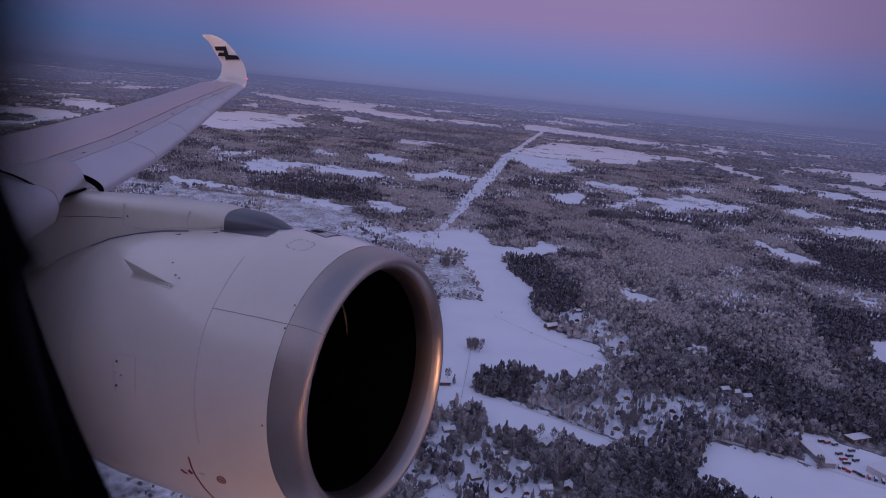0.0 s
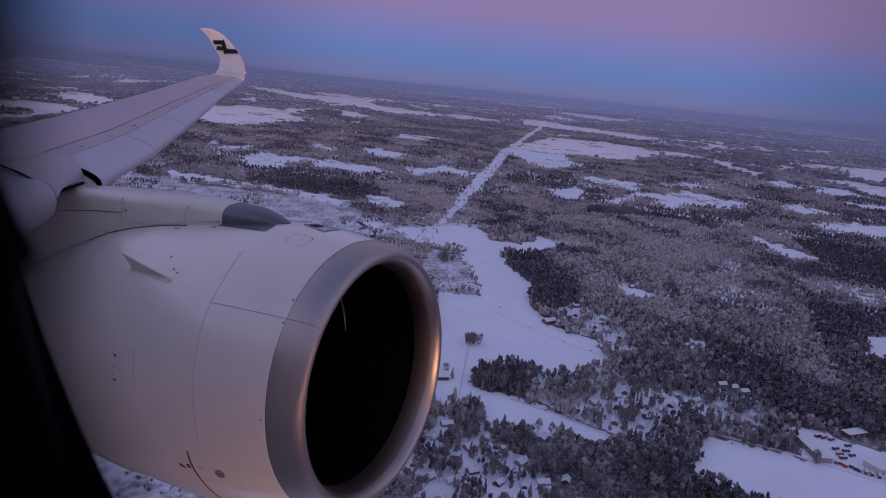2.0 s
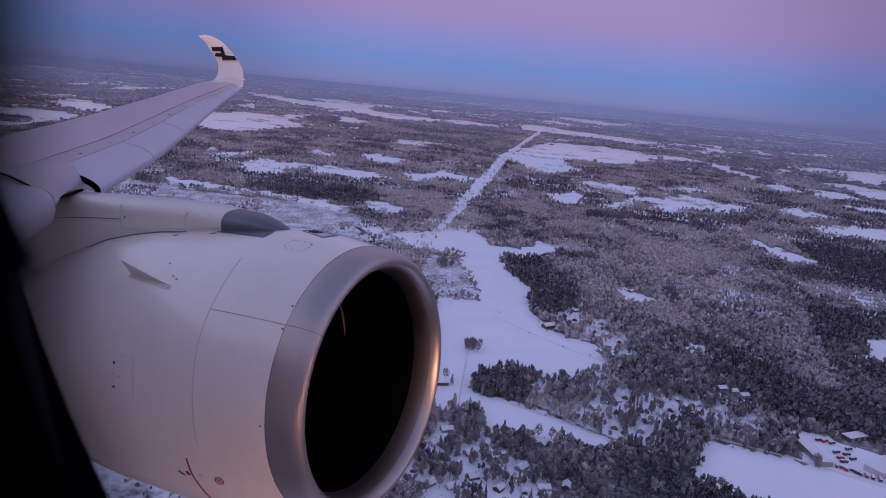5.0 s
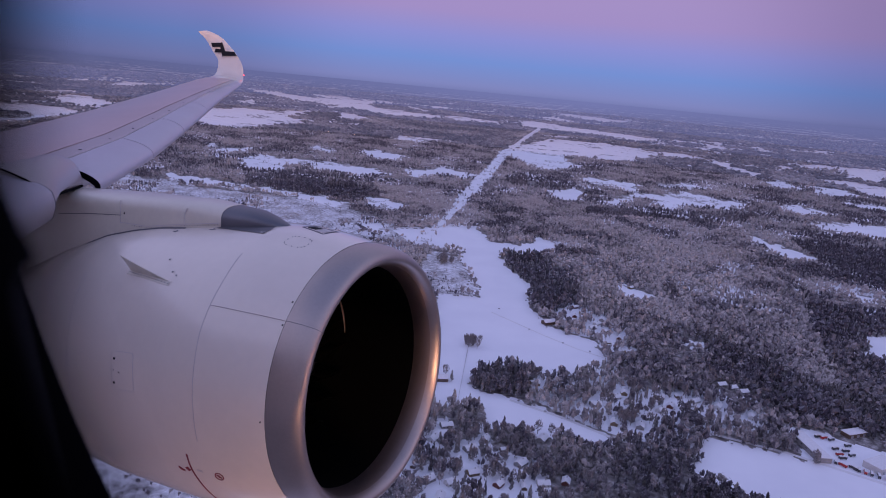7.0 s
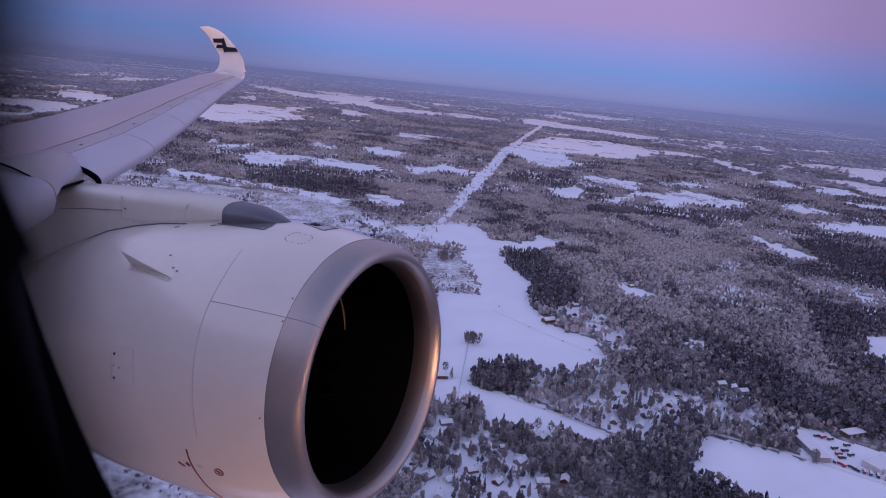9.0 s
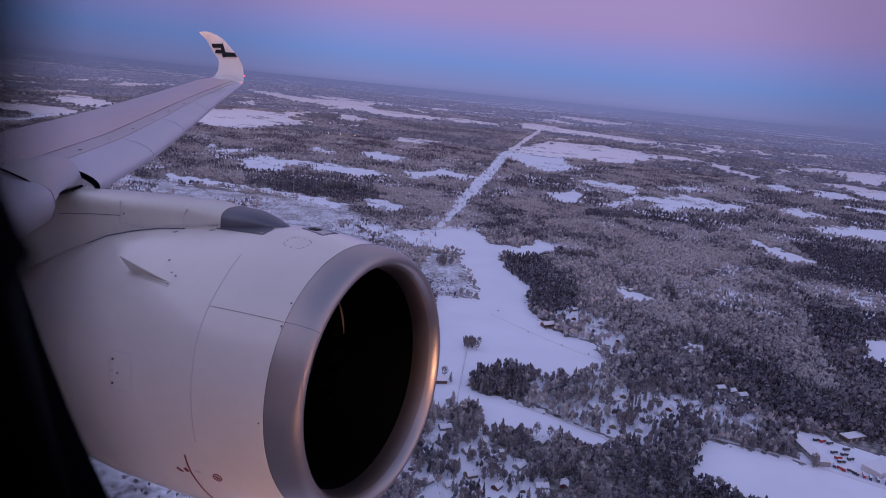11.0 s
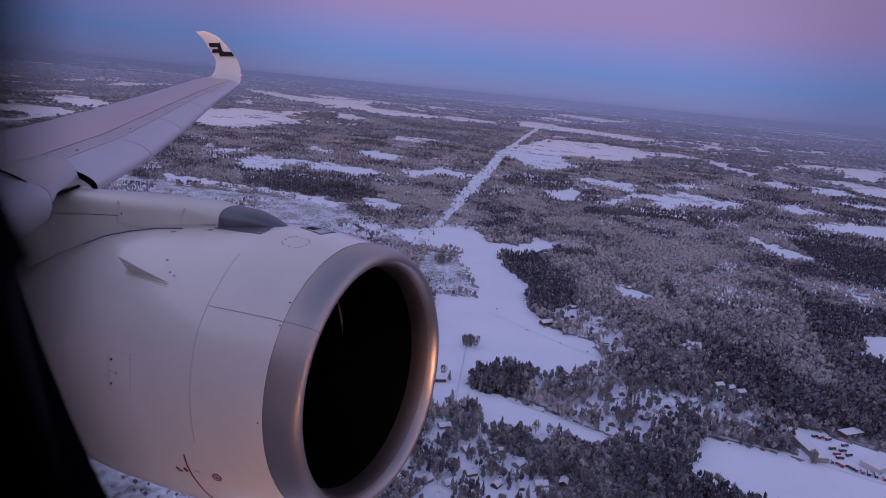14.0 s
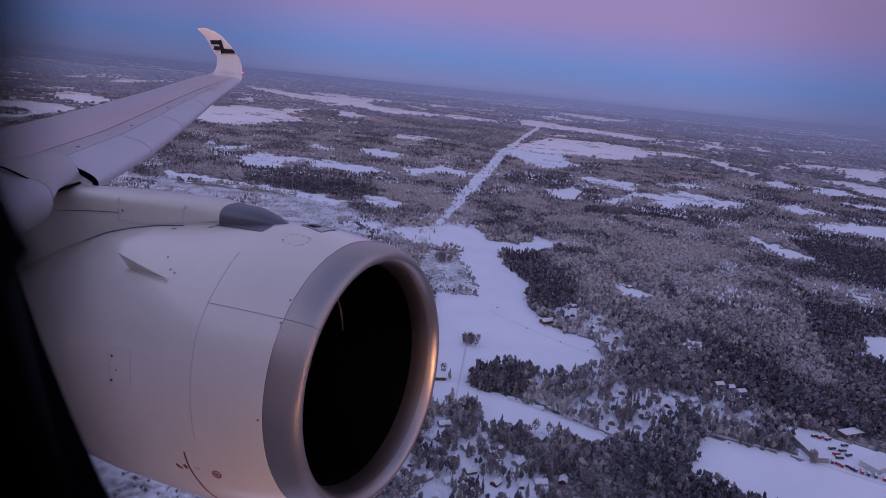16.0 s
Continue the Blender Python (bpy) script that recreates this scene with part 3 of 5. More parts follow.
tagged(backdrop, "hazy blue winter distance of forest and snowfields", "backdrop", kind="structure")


# ---------------------------------------------------------------- forest
def crowns(name, label, mat, tufts, spots, heights, widths, tones, seed, far=False):
    """Many trees as one mesh: tufts gives the corners of one tree's triangles for a random number."""
    rng = np.random.default_rng(seed)
    protos = [np.array(tufts(np.random.default_rng(seed + 10 + i))) for i in range(12)]
    which = rng.integers(0, 12, len(spots))
    turn = rng.uniform(0, 6.283, len(spots))
    verts, tone = [], []
    for i, p in enumerate(protos):
        sel = which == i
        n = int(sel.sum())
        if not n:
            continue
        c, s = np.cos(turn[sel])[:, None, None], np.sin(turn[sel])[:, None, None]
        w, h = widths[sel][:, None, None], heights[sel][:, None, None]
        q = p[None]
        x, y, z = q[..., 0], q[..., 1], q[..., 2]
        xx = (x * c - y * s) * w + spots[sel][:, None, None, 0]
        yy = (x * s + y * c) * w + spots[sel][:, None, None, 1]
        zz = z * h - 0.2 + 0 * xx
        if far:
            R = np.hypot(spots[sel][:, 0], spots[sel][:, 1])[:, None, None]
            s = rim(R)[0] / R
            xx, yy, zz = xx * s, yy * s, EYE_HEIGHT * (1 - s) + zz * s
        verts.append(np.stack([xx, yy, zz], -1).reshape(-1, 3))
        k = p.shape[0] * 3
        tt = np.repeat(tones[sel], k).reshape(n, p.shape[0], 3) + rng.normal(0, 0.07, (n, p.shape[0], 1))
        tone.append(tt.ravel())
    v = np.concatenate(verts).astype(np.float32)
    t = np.clip(np.concatenate(tone), 0, 1).astype(np.float32)
    me = bpy.data.meshes.new(name)
    nf = len(v) // 3
    me.vertices.add(len(v))
    me.vertices.foreach_set("co", v.ravel())
    me.loops.add(len(v))
    me.loops.foreach_set("vertex_index", np.arange(len(v), dtype=np.int32))
    me.polygons.add(nf)
    me.polygons.foreach_set("loop_start", np.arange(0, len(v), 3, dtype=np.int32))
    at = me.attributes.new("tone", "FLOAT", "POINT")
    at.data.foreach_set("value", t)
    me.materials.append(mat)
    me.update()
    return tagged(new(name, me), label, "forest", kind="stuff")


def clump(rng, at, wide, tall):
    """An uneven little clump of boughs with eight sides."""
    v = [np.array(at) + (np.array(d) + rng.normal(0, 0.24, 3)) * (wide, wide, tall) for d in ((1, 0, 0), (0, 1, 0), (-1, 0, 0), (0, -1, 0), (0, 0, 1), (0, 0, -1))]
    return [[tuple(v[i]) for i in f] for f in ((0, 1, 4), (1, 2, 4), (2, 3, 4), (3, 0, 4), (1, 0, 5), (2, 1, 5), (3, 2, 5), (0, 3, 5))]


def tuft(rng, at, size):
    e = rng.normal(0, 1, (3, 3)) * np.array([size, size, size * 0.8])
    return [tuple(np.array(at) + q) for q in e]


STEM = [[(-0.03, 0, 0), (0.03, 0, 0), (0, 0, 0.5)], [(0, -0.03, 0), (0, 0.03, 0), (0, 0, 0.5)]]


def spruce_tufts(rng, tiers=4, sides=6):
    """A frosted conifer: uneven clumps that narrow upwards, with ragged boughs between them."""
    tris = STEM if tiers > 2 else []
    for t in range(tiers):
        k = t / tiers
        out = 0.40 * (1 - 0.75 * k)
        for _ in range(1 if tiers < 4 else 2 if k < 0.6 else 1):
            a, d = rng.uniform(0, 6.28), out * (0.25 if tiers < 4 else 0.45)
            tris = tris + clump(rng, (d * np.cos(a), d * np.sin(a), 0.2 + 0.78 * k), out * 0.85, 0.62 / tiers + 0.06)
    for _ in range(sides * tiers // 2 if tiers > 3 else 0):
        k, a = rng.uniform(0, 0.95), rng.uniform(0, 6.28)
        d = 0.46 * (1 - 0.85 * k) * rng.uniform(0.7, 1.15)
        tris = tris + [tuft(rng, (d * np.cos(a), d * np.sin(a), 0.12 + 0.84 * k), 0.06)]
    return tris


def twig_tufts(rng, count=26, size=0.17):
    """A loose crown of twig clumps with gaps, over a thin trunk."""
    tris = STEM if count > 20 else []
    sprays = size < 0.105
    clumps = 0 if sprays else 1 if count < 12 else 2 if count < 20 else 4 if count < 60 else 9 if count < 110 else 14
    for _ in range(clumps):
        d = rng.normal(0, 1, 3)
        d *= 0.0 if clumps == 1 else rng.uniform(0.5, 0.9) / np.linalg.norm(d)
        tris = tris + clump(rng, d * np.array([0.3, 0.3, 0.26]) + np.array([0, 0, 0.62]), 0.52 / clumps ** 0.45, 0.44 / clumps ** 0.45)
    for _ in range(max(0, count - 8 * clumps)):
        d = rng.normal(0, 1, 3)
        d /= np.linalg.norm(d)
        c = d * np.array([0.42, 0.42, 0.36]) * rng.uniform(0.6, 1.08) + np.array([0, 0, 0.6])
        if not sprays:
            tris = tris + [tuft(rng, c, size * (0.55 if count < 110 else 0.36))]
            continue
        # a spray of twigs that reaches up and outwards
        along = d * 0.5 + np.array([0, 0, 0.6]) + rng.normal(0, 0.35, 3)
        side = np.cross(along, rng.normal(0, 1, 3))
        side *= 0.05 / (np.linalg.norm(side) + 1e-6)
        tris = tris + [[tuple(c - along * 0.07 - side), tuple(c - along * 0.07 + side), tuple(c + along * 0.11)]]
    return tris


def scatter(r0, r1, step, half_angle, seed, west=-1e6, east=1e6):
    rng = np.random.default_rng(seed)
    w = r1 * math.sin(radians(half_angle))
    gx, gy = np.meshgrid(np.arange(-w, w, step), np.arange(r0 * math.cos(radians(half_angle)), r1, step))
    x = gx.ravel() + rng.uniform(-0.55, 0.55, gx.size) * step
    y = gy.ravel() + rng.uniform(-0.55, 0.55, gx.size) * step
    r, a = np.hypot(x, y), np.abs(np.arctan2(x, y))
    keep = (r >= r0) & (r < r1) & (a < radians(half_angle)) & (x >= west) & (x < east)
    x, y = x[keep], y[keep]
    o = land(x, y)
    p = np.where((o > 0.92) & (o < 0.94), 0.02, np.where(o > 0.9, 0.0, np.where(o > 0.6, 0.75, np.where(o > 0.4, 0.62 - 3.0 * (o - 0.41), 1.0))))
    stand = waves(x, y, 210, 21)
    p = np.where((o > 0.6) & (o < 0.9), p * (0.4 + 1.9 * waves(x, y, 42, 22) ** 2), p)
    p = np.where(o < 0.1, p * np.clip(0.30 + 1.25 * waves(x, y, 140, 24) * (0.5 + waves(x, y, 420, 25)), 0.25, 1), p)
    p = np.where((o < 0.1) & inside(x, y, EASTWOOD), np.maximum(p, 0.85), p)
    p = np.where((o < 0.1) & (np.hypot(x, y) < 790), p * 0.95, p)
    for _, hx, hy, _ in HOUSES:
        p = np.where(np.hypot(x - hx, y - hy) < 11, 0.0, p)
        p = np.where(np.hypot(x - hx + 0.3 * hx / 10, y - hy + 15) < 13, p * 0.12, p)
    for hx, hy in HALLS:
        p = np.where(np.hypot(x - hx + 4, y - hy + 10) < 23, 0.0, p)
    keep = rng.uniform(0, 1, x.size) < p
    return x[keep], y[keep], o[keep], stand[keep], rng


def plant(r0, r1, step, half_angle, seed, grow, tiers, sides, count, tag, shade=0.0, west=-1e6, east=1e6):
    x, y, o, stand, rng = scatter(r0, r1, step, half_angle, seed, west, east)
    dark = np.zeros(x.shape, bool)
    for c in DARKWOODS.values():
        dark |= inside(x + 14 * (waves(x, y, 40, 51) - 0.5), y, c)
    spruce = rng.uniform(0, 1, x.size) < np.where(dark, 0.22, 0) + (0.12 if r0 < 800 else 0) + np.clip(2.2 * (stand - 0.52), 0.1, 0.88) * (0.5 if r0 < 1000 else 0.62)
    spruce &= (o < 0.4) | (o > 0.6)
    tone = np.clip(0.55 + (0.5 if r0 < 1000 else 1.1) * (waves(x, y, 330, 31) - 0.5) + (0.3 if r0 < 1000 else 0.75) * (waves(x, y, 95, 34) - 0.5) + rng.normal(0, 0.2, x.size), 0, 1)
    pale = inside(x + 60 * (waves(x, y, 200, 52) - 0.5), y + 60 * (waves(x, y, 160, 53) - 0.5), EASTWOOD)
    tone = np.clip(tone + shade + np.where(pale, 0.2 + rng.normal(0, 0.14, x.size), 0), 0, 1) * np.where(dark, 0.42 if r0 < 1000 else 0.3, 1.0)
    # edge dimming put into tree tones: darker towards west and east bearings
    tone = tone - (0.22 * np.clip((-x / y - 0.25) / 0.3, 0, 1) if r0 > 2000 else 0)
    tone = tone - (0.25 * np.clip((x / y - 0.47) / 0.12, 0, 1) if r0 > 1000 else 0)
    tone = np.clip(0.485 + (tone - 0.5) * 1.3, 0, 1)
    h = np.clip(rng.normal(13, 2.6, x.size), 5, 20) * grow * np.where(dark, 1.2, 1.0)
    h = np.where((o > 0.4) & (o < 0.6), h * rng.uniform(0.14, 0.5, x.size), h)
    pos = np.stack([x, y], -1)
    for sel, mat, fun, nm, wide in ((spruce, SPRUCE, lambda g: spruce_tufts(g, tiers, sides), "spruce_forest", 0.38), (~spruce, TWIGS, lambda g: twig_tufts(g, count, 0.17 if count < 20 else 0.14 if count < 40 else 0.12), "birch_forest", 0.54)):
        if sel.any():
            lab = "dark frosted spruce trees on snow, " + tag if nm == "spruce_forest" else "bare grey-brown birches with frosted twigs, " + tag
            crowns(nm, lab, mat, fun, pos[sel], h[sel] * (0.95 if nm == "spruce_forest" else 0.9), h[sel] * wide * rng.uniform(0.8, 1.25, int(sel.sum())), tone[sel], seed + 3)


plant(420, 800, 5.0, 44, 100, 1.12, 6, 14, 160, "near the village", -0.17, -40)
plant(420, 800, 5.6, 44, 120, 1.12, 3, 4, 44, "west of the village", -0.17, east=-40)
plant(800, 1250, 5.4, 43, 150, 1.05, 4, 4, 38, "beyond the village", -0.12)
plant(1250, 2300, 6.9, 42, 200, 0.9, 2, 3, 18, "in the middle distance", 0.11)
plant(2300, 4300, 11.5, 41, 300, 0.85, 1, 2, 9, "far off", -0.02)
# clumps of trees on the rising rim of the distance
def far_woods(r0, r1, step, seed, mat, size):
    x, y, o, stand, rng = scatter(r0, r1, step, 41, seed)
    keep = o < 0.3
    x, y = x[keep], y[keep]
    # the western dimming is put into these tones too
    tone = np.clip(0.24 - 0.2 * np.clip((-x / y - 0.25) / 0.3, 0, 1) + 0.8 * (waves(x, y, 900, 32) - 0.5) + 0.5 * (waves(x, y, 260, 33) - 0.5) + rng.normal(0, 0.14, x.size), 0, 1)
    woods = crowns("backdrop_woods", "distant mixed woods with frosted tree tops and painted blue haze", mat, lambda g: clump(g, (0, 0, 0.3), 0.5, 0.7), np.stack([x, y], -1),
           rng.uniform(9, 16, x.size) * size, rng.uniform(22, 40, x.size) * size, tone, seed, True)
    tagged(woods, "distant mixed woods with frosted tree tops and painted blue haze", "backdrop", kind="structure")


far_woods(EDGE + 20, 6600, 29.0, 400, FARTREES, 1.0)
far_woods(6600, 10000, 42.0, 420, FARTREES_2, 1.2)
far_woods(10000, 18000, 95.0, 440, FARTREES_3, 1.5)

# ---------------------------------------------------------------- buildings, yards and garden trees
ROOFSNOW = material("roof_snow", (0.82, 0.82, 0.84), 0.8, 0, 0, 0.06, 0.4, 0.05, 3)
WALLS = {"ochre": material("ochre_boards", (0.22, 0.165, 0.105), 0.8, 0, 0, 0.15, 0.6, 0, 8), "red": material("red_boards", (0.13, 0.045, 0.04), 0.8, 0, 0, 0.15, 0.6, 0, 8),
         "grey": material("grey_plaster", (0.30, 0.29, 0.29), 0.85, 0, 0, 0.12, 0.6, 0, 8), "brown": material("brown_boards", (0.13, 0.09, 0.07), 0.8, 0, 0, 0.15, 0.6, 0, 8),
         "white": material("white_boards", (0.62, 0.61, 0.60), 0.8, 0, 0, 0.1, 0.6, 0, 8)}
GLASS = material("dark_window_glass", (0.03, 0.03, 0.04), 0.1)
SHEETMETAL = material("sheet_metal", (0.42, 0.42, 0.44), 0.5, 0.4, 0, 0.1, 0.3, 0, 3)
VEHICLE_RED = material("red_vehicle_paint", (0.45, 0.03, 0.03), 0.4, 0, 0.3, 0.08, 1)
VEHICLE_DARK = material("dark_vehicle_paint", (0.05, 0.05, 0.06), 0.4, 0, 0.3, 0.08, 1)
TYRE = material("tyre_rubber", (0.02, 0.02, 0.02), 0.9)
ORANGE = material("orange_steel", (0.55, 0.10, 0.03), 0.5, 0, 0.2, 0.1, 0.5)
WINDOWGLOW = glow("lamp_glow", (1.0, 0.50, 0.22), 14)
TRACK = material("packed_snow", (0.78, 0.78, 0.80), 0.8, 0, 0, 0.08, 0.05, 0, 0.5)
ASPHALT = material("wet_asphalt", (0.055, 0.055, 0.06), 0.6, 0, 0, 0.2, 0.05, 0, 0.6)


def gable(length, width, eave, ridge, over=0.5, thick=0.35):
    """A snow-laden gable roof as one slab."""
    w, l = width / 2 + over, length / 2 + over
    prof = [(-w, eave - 0.2), (0, ridge), (w, eave - 0.2), (w, eave - 0.2 + thick), (0.4, ridge + thick), (-0.4, ridge + thick), (-w, eave - 0.2 + thick)]
    k = len(prof)
    verts = [(x, y, z) for y in (-l, l) for x, z in prof]
    faces = [(0, 1, 4, 5, 6)[::1], (1, 2, 3, 4)] + [(k + 6, k + 5, k + 4, k + 1, k), (k + 4, k + 3, k + 2, k + 1)]
    faces += [(i, k + i, k + (i + 1) % k, (i + 1) % k) for i in range(k)]
    return verts, faces


def house(length, width, eave, ridge, wall, label, category="house", name="house", chimney=True, windows=3):
    ob = new(name)
    tagged(ob, label, category)
    w, l = width / 2, length / 2
    verts = [(-w, -l, 0), (w, -l, 0), (w, l, 0), (-w, l, 0), (-w, -l, eave), (w, -l, eave), (w, l, eave), (-w, l, eave), (0, -l, ridge), (0, l, ridge)]
    faces = [(0, 1, 5, 8, 4), (2, 3, 7, 9, 6), (1, 2, 6, 5), (3, 0, 4, 7), (4, 8, 9, 7), (5, 6, 9, 8)]
    body = child("wall", mesh_from("wall", verts, faces, WALLS[wall], False), ob)
    roof = child("roof", mesh_from("roof", *gable(length, width, eave, ridge), ROOFSNOW, False), ob, "roof under thick snow")
    if chimney:
        part("chimney", box_bm((0.7, 0.7, 1.8), (0.4, l * 0.3, ridge + 0.5)), WALLS["grey"], roof)
    for side in (-1, 1):
        for k in range(windows):
            y = -l + length * (k + 0.5) / windows
            part("window", box_bm((0.12, 1.3, 1.2), (side * (w + 0.02), y, eave * 0.58)), GLASS, body)
    part("door", box_bm((1.0, 0.12, 2.05), (w * 0.3, -l - 0.02, 1.03)), WALLS["brown"], body)
    return ob


def hall(length, width, height, label, wall="grey"):
    ob = new("hall")
    tagged(ob, label, "industrial hall")
    body = part("wall", box_bm((width, length, height), (0, 0, height / 2)), WALLS[wall], ob)
    roof = part("roof", box_bm((width + 0.8, length + 0.8, 0.7), (0, 0, height + 0.35), 0.2), ROOFSNOW, ob, "flat roof under snow")
    for k in range(max(2, int(length / 9))):
        y = -length / 2 + length * (k + 0.5) / max(2, int(length / 9))
        part("roller_door", box_bm((0.15, 4.0, 4.0), (width / 2 + 0.03, y, 2.0)), SHEETMETAL, body)
        part("window", box_bm((0.12, 3.0, 1.0), (-width / 2 - 0.02, y, height * 0.65)), GLASS, body)
    return ob


def truck(paint, label):
    ob = new("truck")
    tagged(ob, label, "truck", "vehicles in the yard")
    part("cab", box_bm((2.4, 2.2, 2.3), (0, 4.2, 1.75), 0.25), paint, ob)
    part("cargo_box", box_bm((2.5, 6.6, 2.6), (0, -0.6, 2.2), 0.1), paint, ob)
    part("snow_cover", box_bm((2.54, 6.64, 0.45), (0, -0.6, 3.6), 0.12), ROOFSNOW, ob, "snow lying on the box")
    part("snow_cap", box_bm((2.3, 2.0, 0.3), (0, 4.2, 3.0), 0.1), ROOFSNOW, ob, "snow lying on the cab")
    part("windscreen", box_bm((2.0, 0.08, 0.8), (0, 5.3, 2.2)), GLASS, ob)
    for x in (-1.1, 1.1):
        for y in (4.0, -1.0, -3.0):
            bm = bmesh.new()
            bmesh.ops.create_cone(bm, cap_ends=True, segments=14, radius1=0.5, radius2=0.5, depth=0.35, matrix=Matrix.Translation((x, y, 0.5)) @ Euler((0, math.pi / 2, 0)).to_matrix().to_4x4())
            part("wheel", bm, TYRE, ob)
    return ob


cottage = house(11, 8, 3.2, 5.8, "ochre", "ochre wooden house under a snowy roof, among garden trees")
redhouse = house(10, 7.5, 3.0, 5.4, "red", "dark red wooden house with a snow-covered roof")
greyhouse = house(13, 9, 3.4, 5.9, "grey", "grey plastered house with a snow-covered roof")
shed = house(7, 5, 2.5, 4.0, "brown", "small brown shed under deep snow", "shed", "shed", False, 1)
barn = house(24, 11, 4.6, 8.0, "brown", "long dark barn with a snowy roof at the field edge", "barn", "barn", False, 3)
whitehouse = house(12, 8, 3.2, 5.8, "white", "white wooden house with a snow-covered roof")
KINDS = {"c": cottage, "r": redhouse, "g": greyhouse, "s": shed, "b": barn, "w": whitehouse}
for ob in KINDS.values():
    ob["group"] = "houses of the village"
used = set()
for kind, x, y, turn in HOUSES:
    m = pose(x, y, 0, 0, 0, -turn)
    if kind in used:
        copy_thing(KINDS[kind], m)
    else:
        used.add(kind)
        KINDS[kind].matrix_basis = m

long_hall = hall(58, 15, 6, "long grey hall with a snow-covered flat roof by the yard")
long_hall.matrix_basis = pose(*HALLS[2], 0, 0, 0, 3)
big_hall = hall(34, 20, 7, "broad pale hall with a snow-covered flat roof", "white")
big_hall.matrix_basis = pose(*HALLS[1], 0, 0, 0, -62)
back_hall = hall(30, 12, 5, "low grey hall behind the yard", "brown")
back_hall.matrix_basis = pose(*HALLS[0], 0, 0, 0, -68)
for x, y in ((528, 628), (540, 612)):
    copy_thing(back_hall, pose(x, y, 0, 0, 0, -62))
red_truck = truck(VEHICLE_RED, "red truck parked in the snowy yard")
dark_truck = truck(VEHICLE_DARK, "dark truck with snow on its box")
red_truck.matrix_basis, dark_truck.matrix_basis = pose(457, 644, 0, 0, 0, 30), pose(466, 640, 0, 0, 0, 30)
rng = random.Random(5)
for k, (x, y, t) in enumerate(((470, 637, 30), (475, 634, 28), (480, 631, 32), (486, 628, 30), (475, 701, 70), (468, 704, 72), (462, 706, 70), (478, 677, 80), (468, 680, 78), (466, 668, 82), (480, 668, 75), (465, 660, 80), (452, 650, 30), (493, 624, 30), (488, 690, 75))):
    copy_thing(red_truck if k % 4 == 1 else dark_truck, pose(x, y, 0, 0, 0, -t + rng.uniform(-6, 6)))


def strip(name, path, width, mat, label, category, z=0.25):
    """A flat band along a line of corners, slightly above the snow."""
    verts, faces = [], []
    for i, (x, y) in enumerate(path):
        xa, ya = path[max(0, i - 1)]
        xb, yb = path[min(len(path) - 1, i + 1)]
        n = math.hypot(xb - xa, yb - ya)
        ox, oy = -(yb - ya) / n * width / 2, (xb - xa) / n * width / 2
        verts += [(x + ox, y + oy, z), (x - ox, y - oy, z), (x + ox, y + oy, -0.1), (x - ox, y - oy, -0.1)]
        if i:
            a = 4 * i
            faces += [(a - 4, a, a + 1, a - 3), (a - 4, a - 2, a + 2, a), (a - 3, a + 1, a + 3, a - 1)]
    return tagged(new(name, mesh_from(name, verts, faces, mat, False)), label, category, kind="structure")


strip("track", [(95, 1045), (130, 1005), (170, 960), (215, 915), (250, 890)], 3.0, TRACK, "faint packed track across the snowfield", "track", 0.12)
strip("road", [(100, 728), (160, 695), (215, 655), (270, 640), (330, 690)], 5.0, TRACK, "snowy village road of packed snow", "road", 0.15)
strip("road", [(327, 692), (405, 662), (480, 618), (540, 586)], 5.0, TRACK, "ploughed road along the long field", "road", 0.15)
strip("road", [(760, 290), (775, 330), (790, 375), (812, 415), (840, 450), (880, 485), (920, 510), (1005, 545)], 12.0, ASPHALT, "dark asphalt ramp curving through snowy woods", "road", 0.2)
strip("motorway", [(640, 222), (785, 285), (995, 375), (1300, 505)], 14.0, ASPHALT, "wet dark motorway carriageway between snow banks", "road", 0.2)
strip("motorway", [(660, 205), (830, 285), (975, 345), (1310, 480)], 14.0, ASPHALT, "wet dark motorway carriageway between snow banks", "road", 0.2)
strip("road", [(-275, 880), (-170, 825), (-65, 765)], 7.0, TRACK, "ploughed haul road on a low bank", "road", 0.6)


# a ditch edge with stakes across the field
fence = new("fence")
tagged(fence, "thin dark fence line across the snowfield", "fence")
p0, p1 = Vector((52, 880, 0)), Vector((37, 715, 0))
for k in range(28):
    p = p0.lerp(p1, k / 27)
    part("post", box_bm((0.25, 0.25, 1.6), (p.x, p.y, 0.8)), WALLS["brown"], fence)
for z in (0.7, 1.3):
    d = p1 - p0
    part("rail", box_bm((0.12, d.length, 0.2), ((p0.x + p1.x) / 2, (p0.y + p1.y) / 2, z), 0, Matrix.Rotation(math.atan2(-d.x, d.y), 4, "Z")), WALLS["brown"], fence)


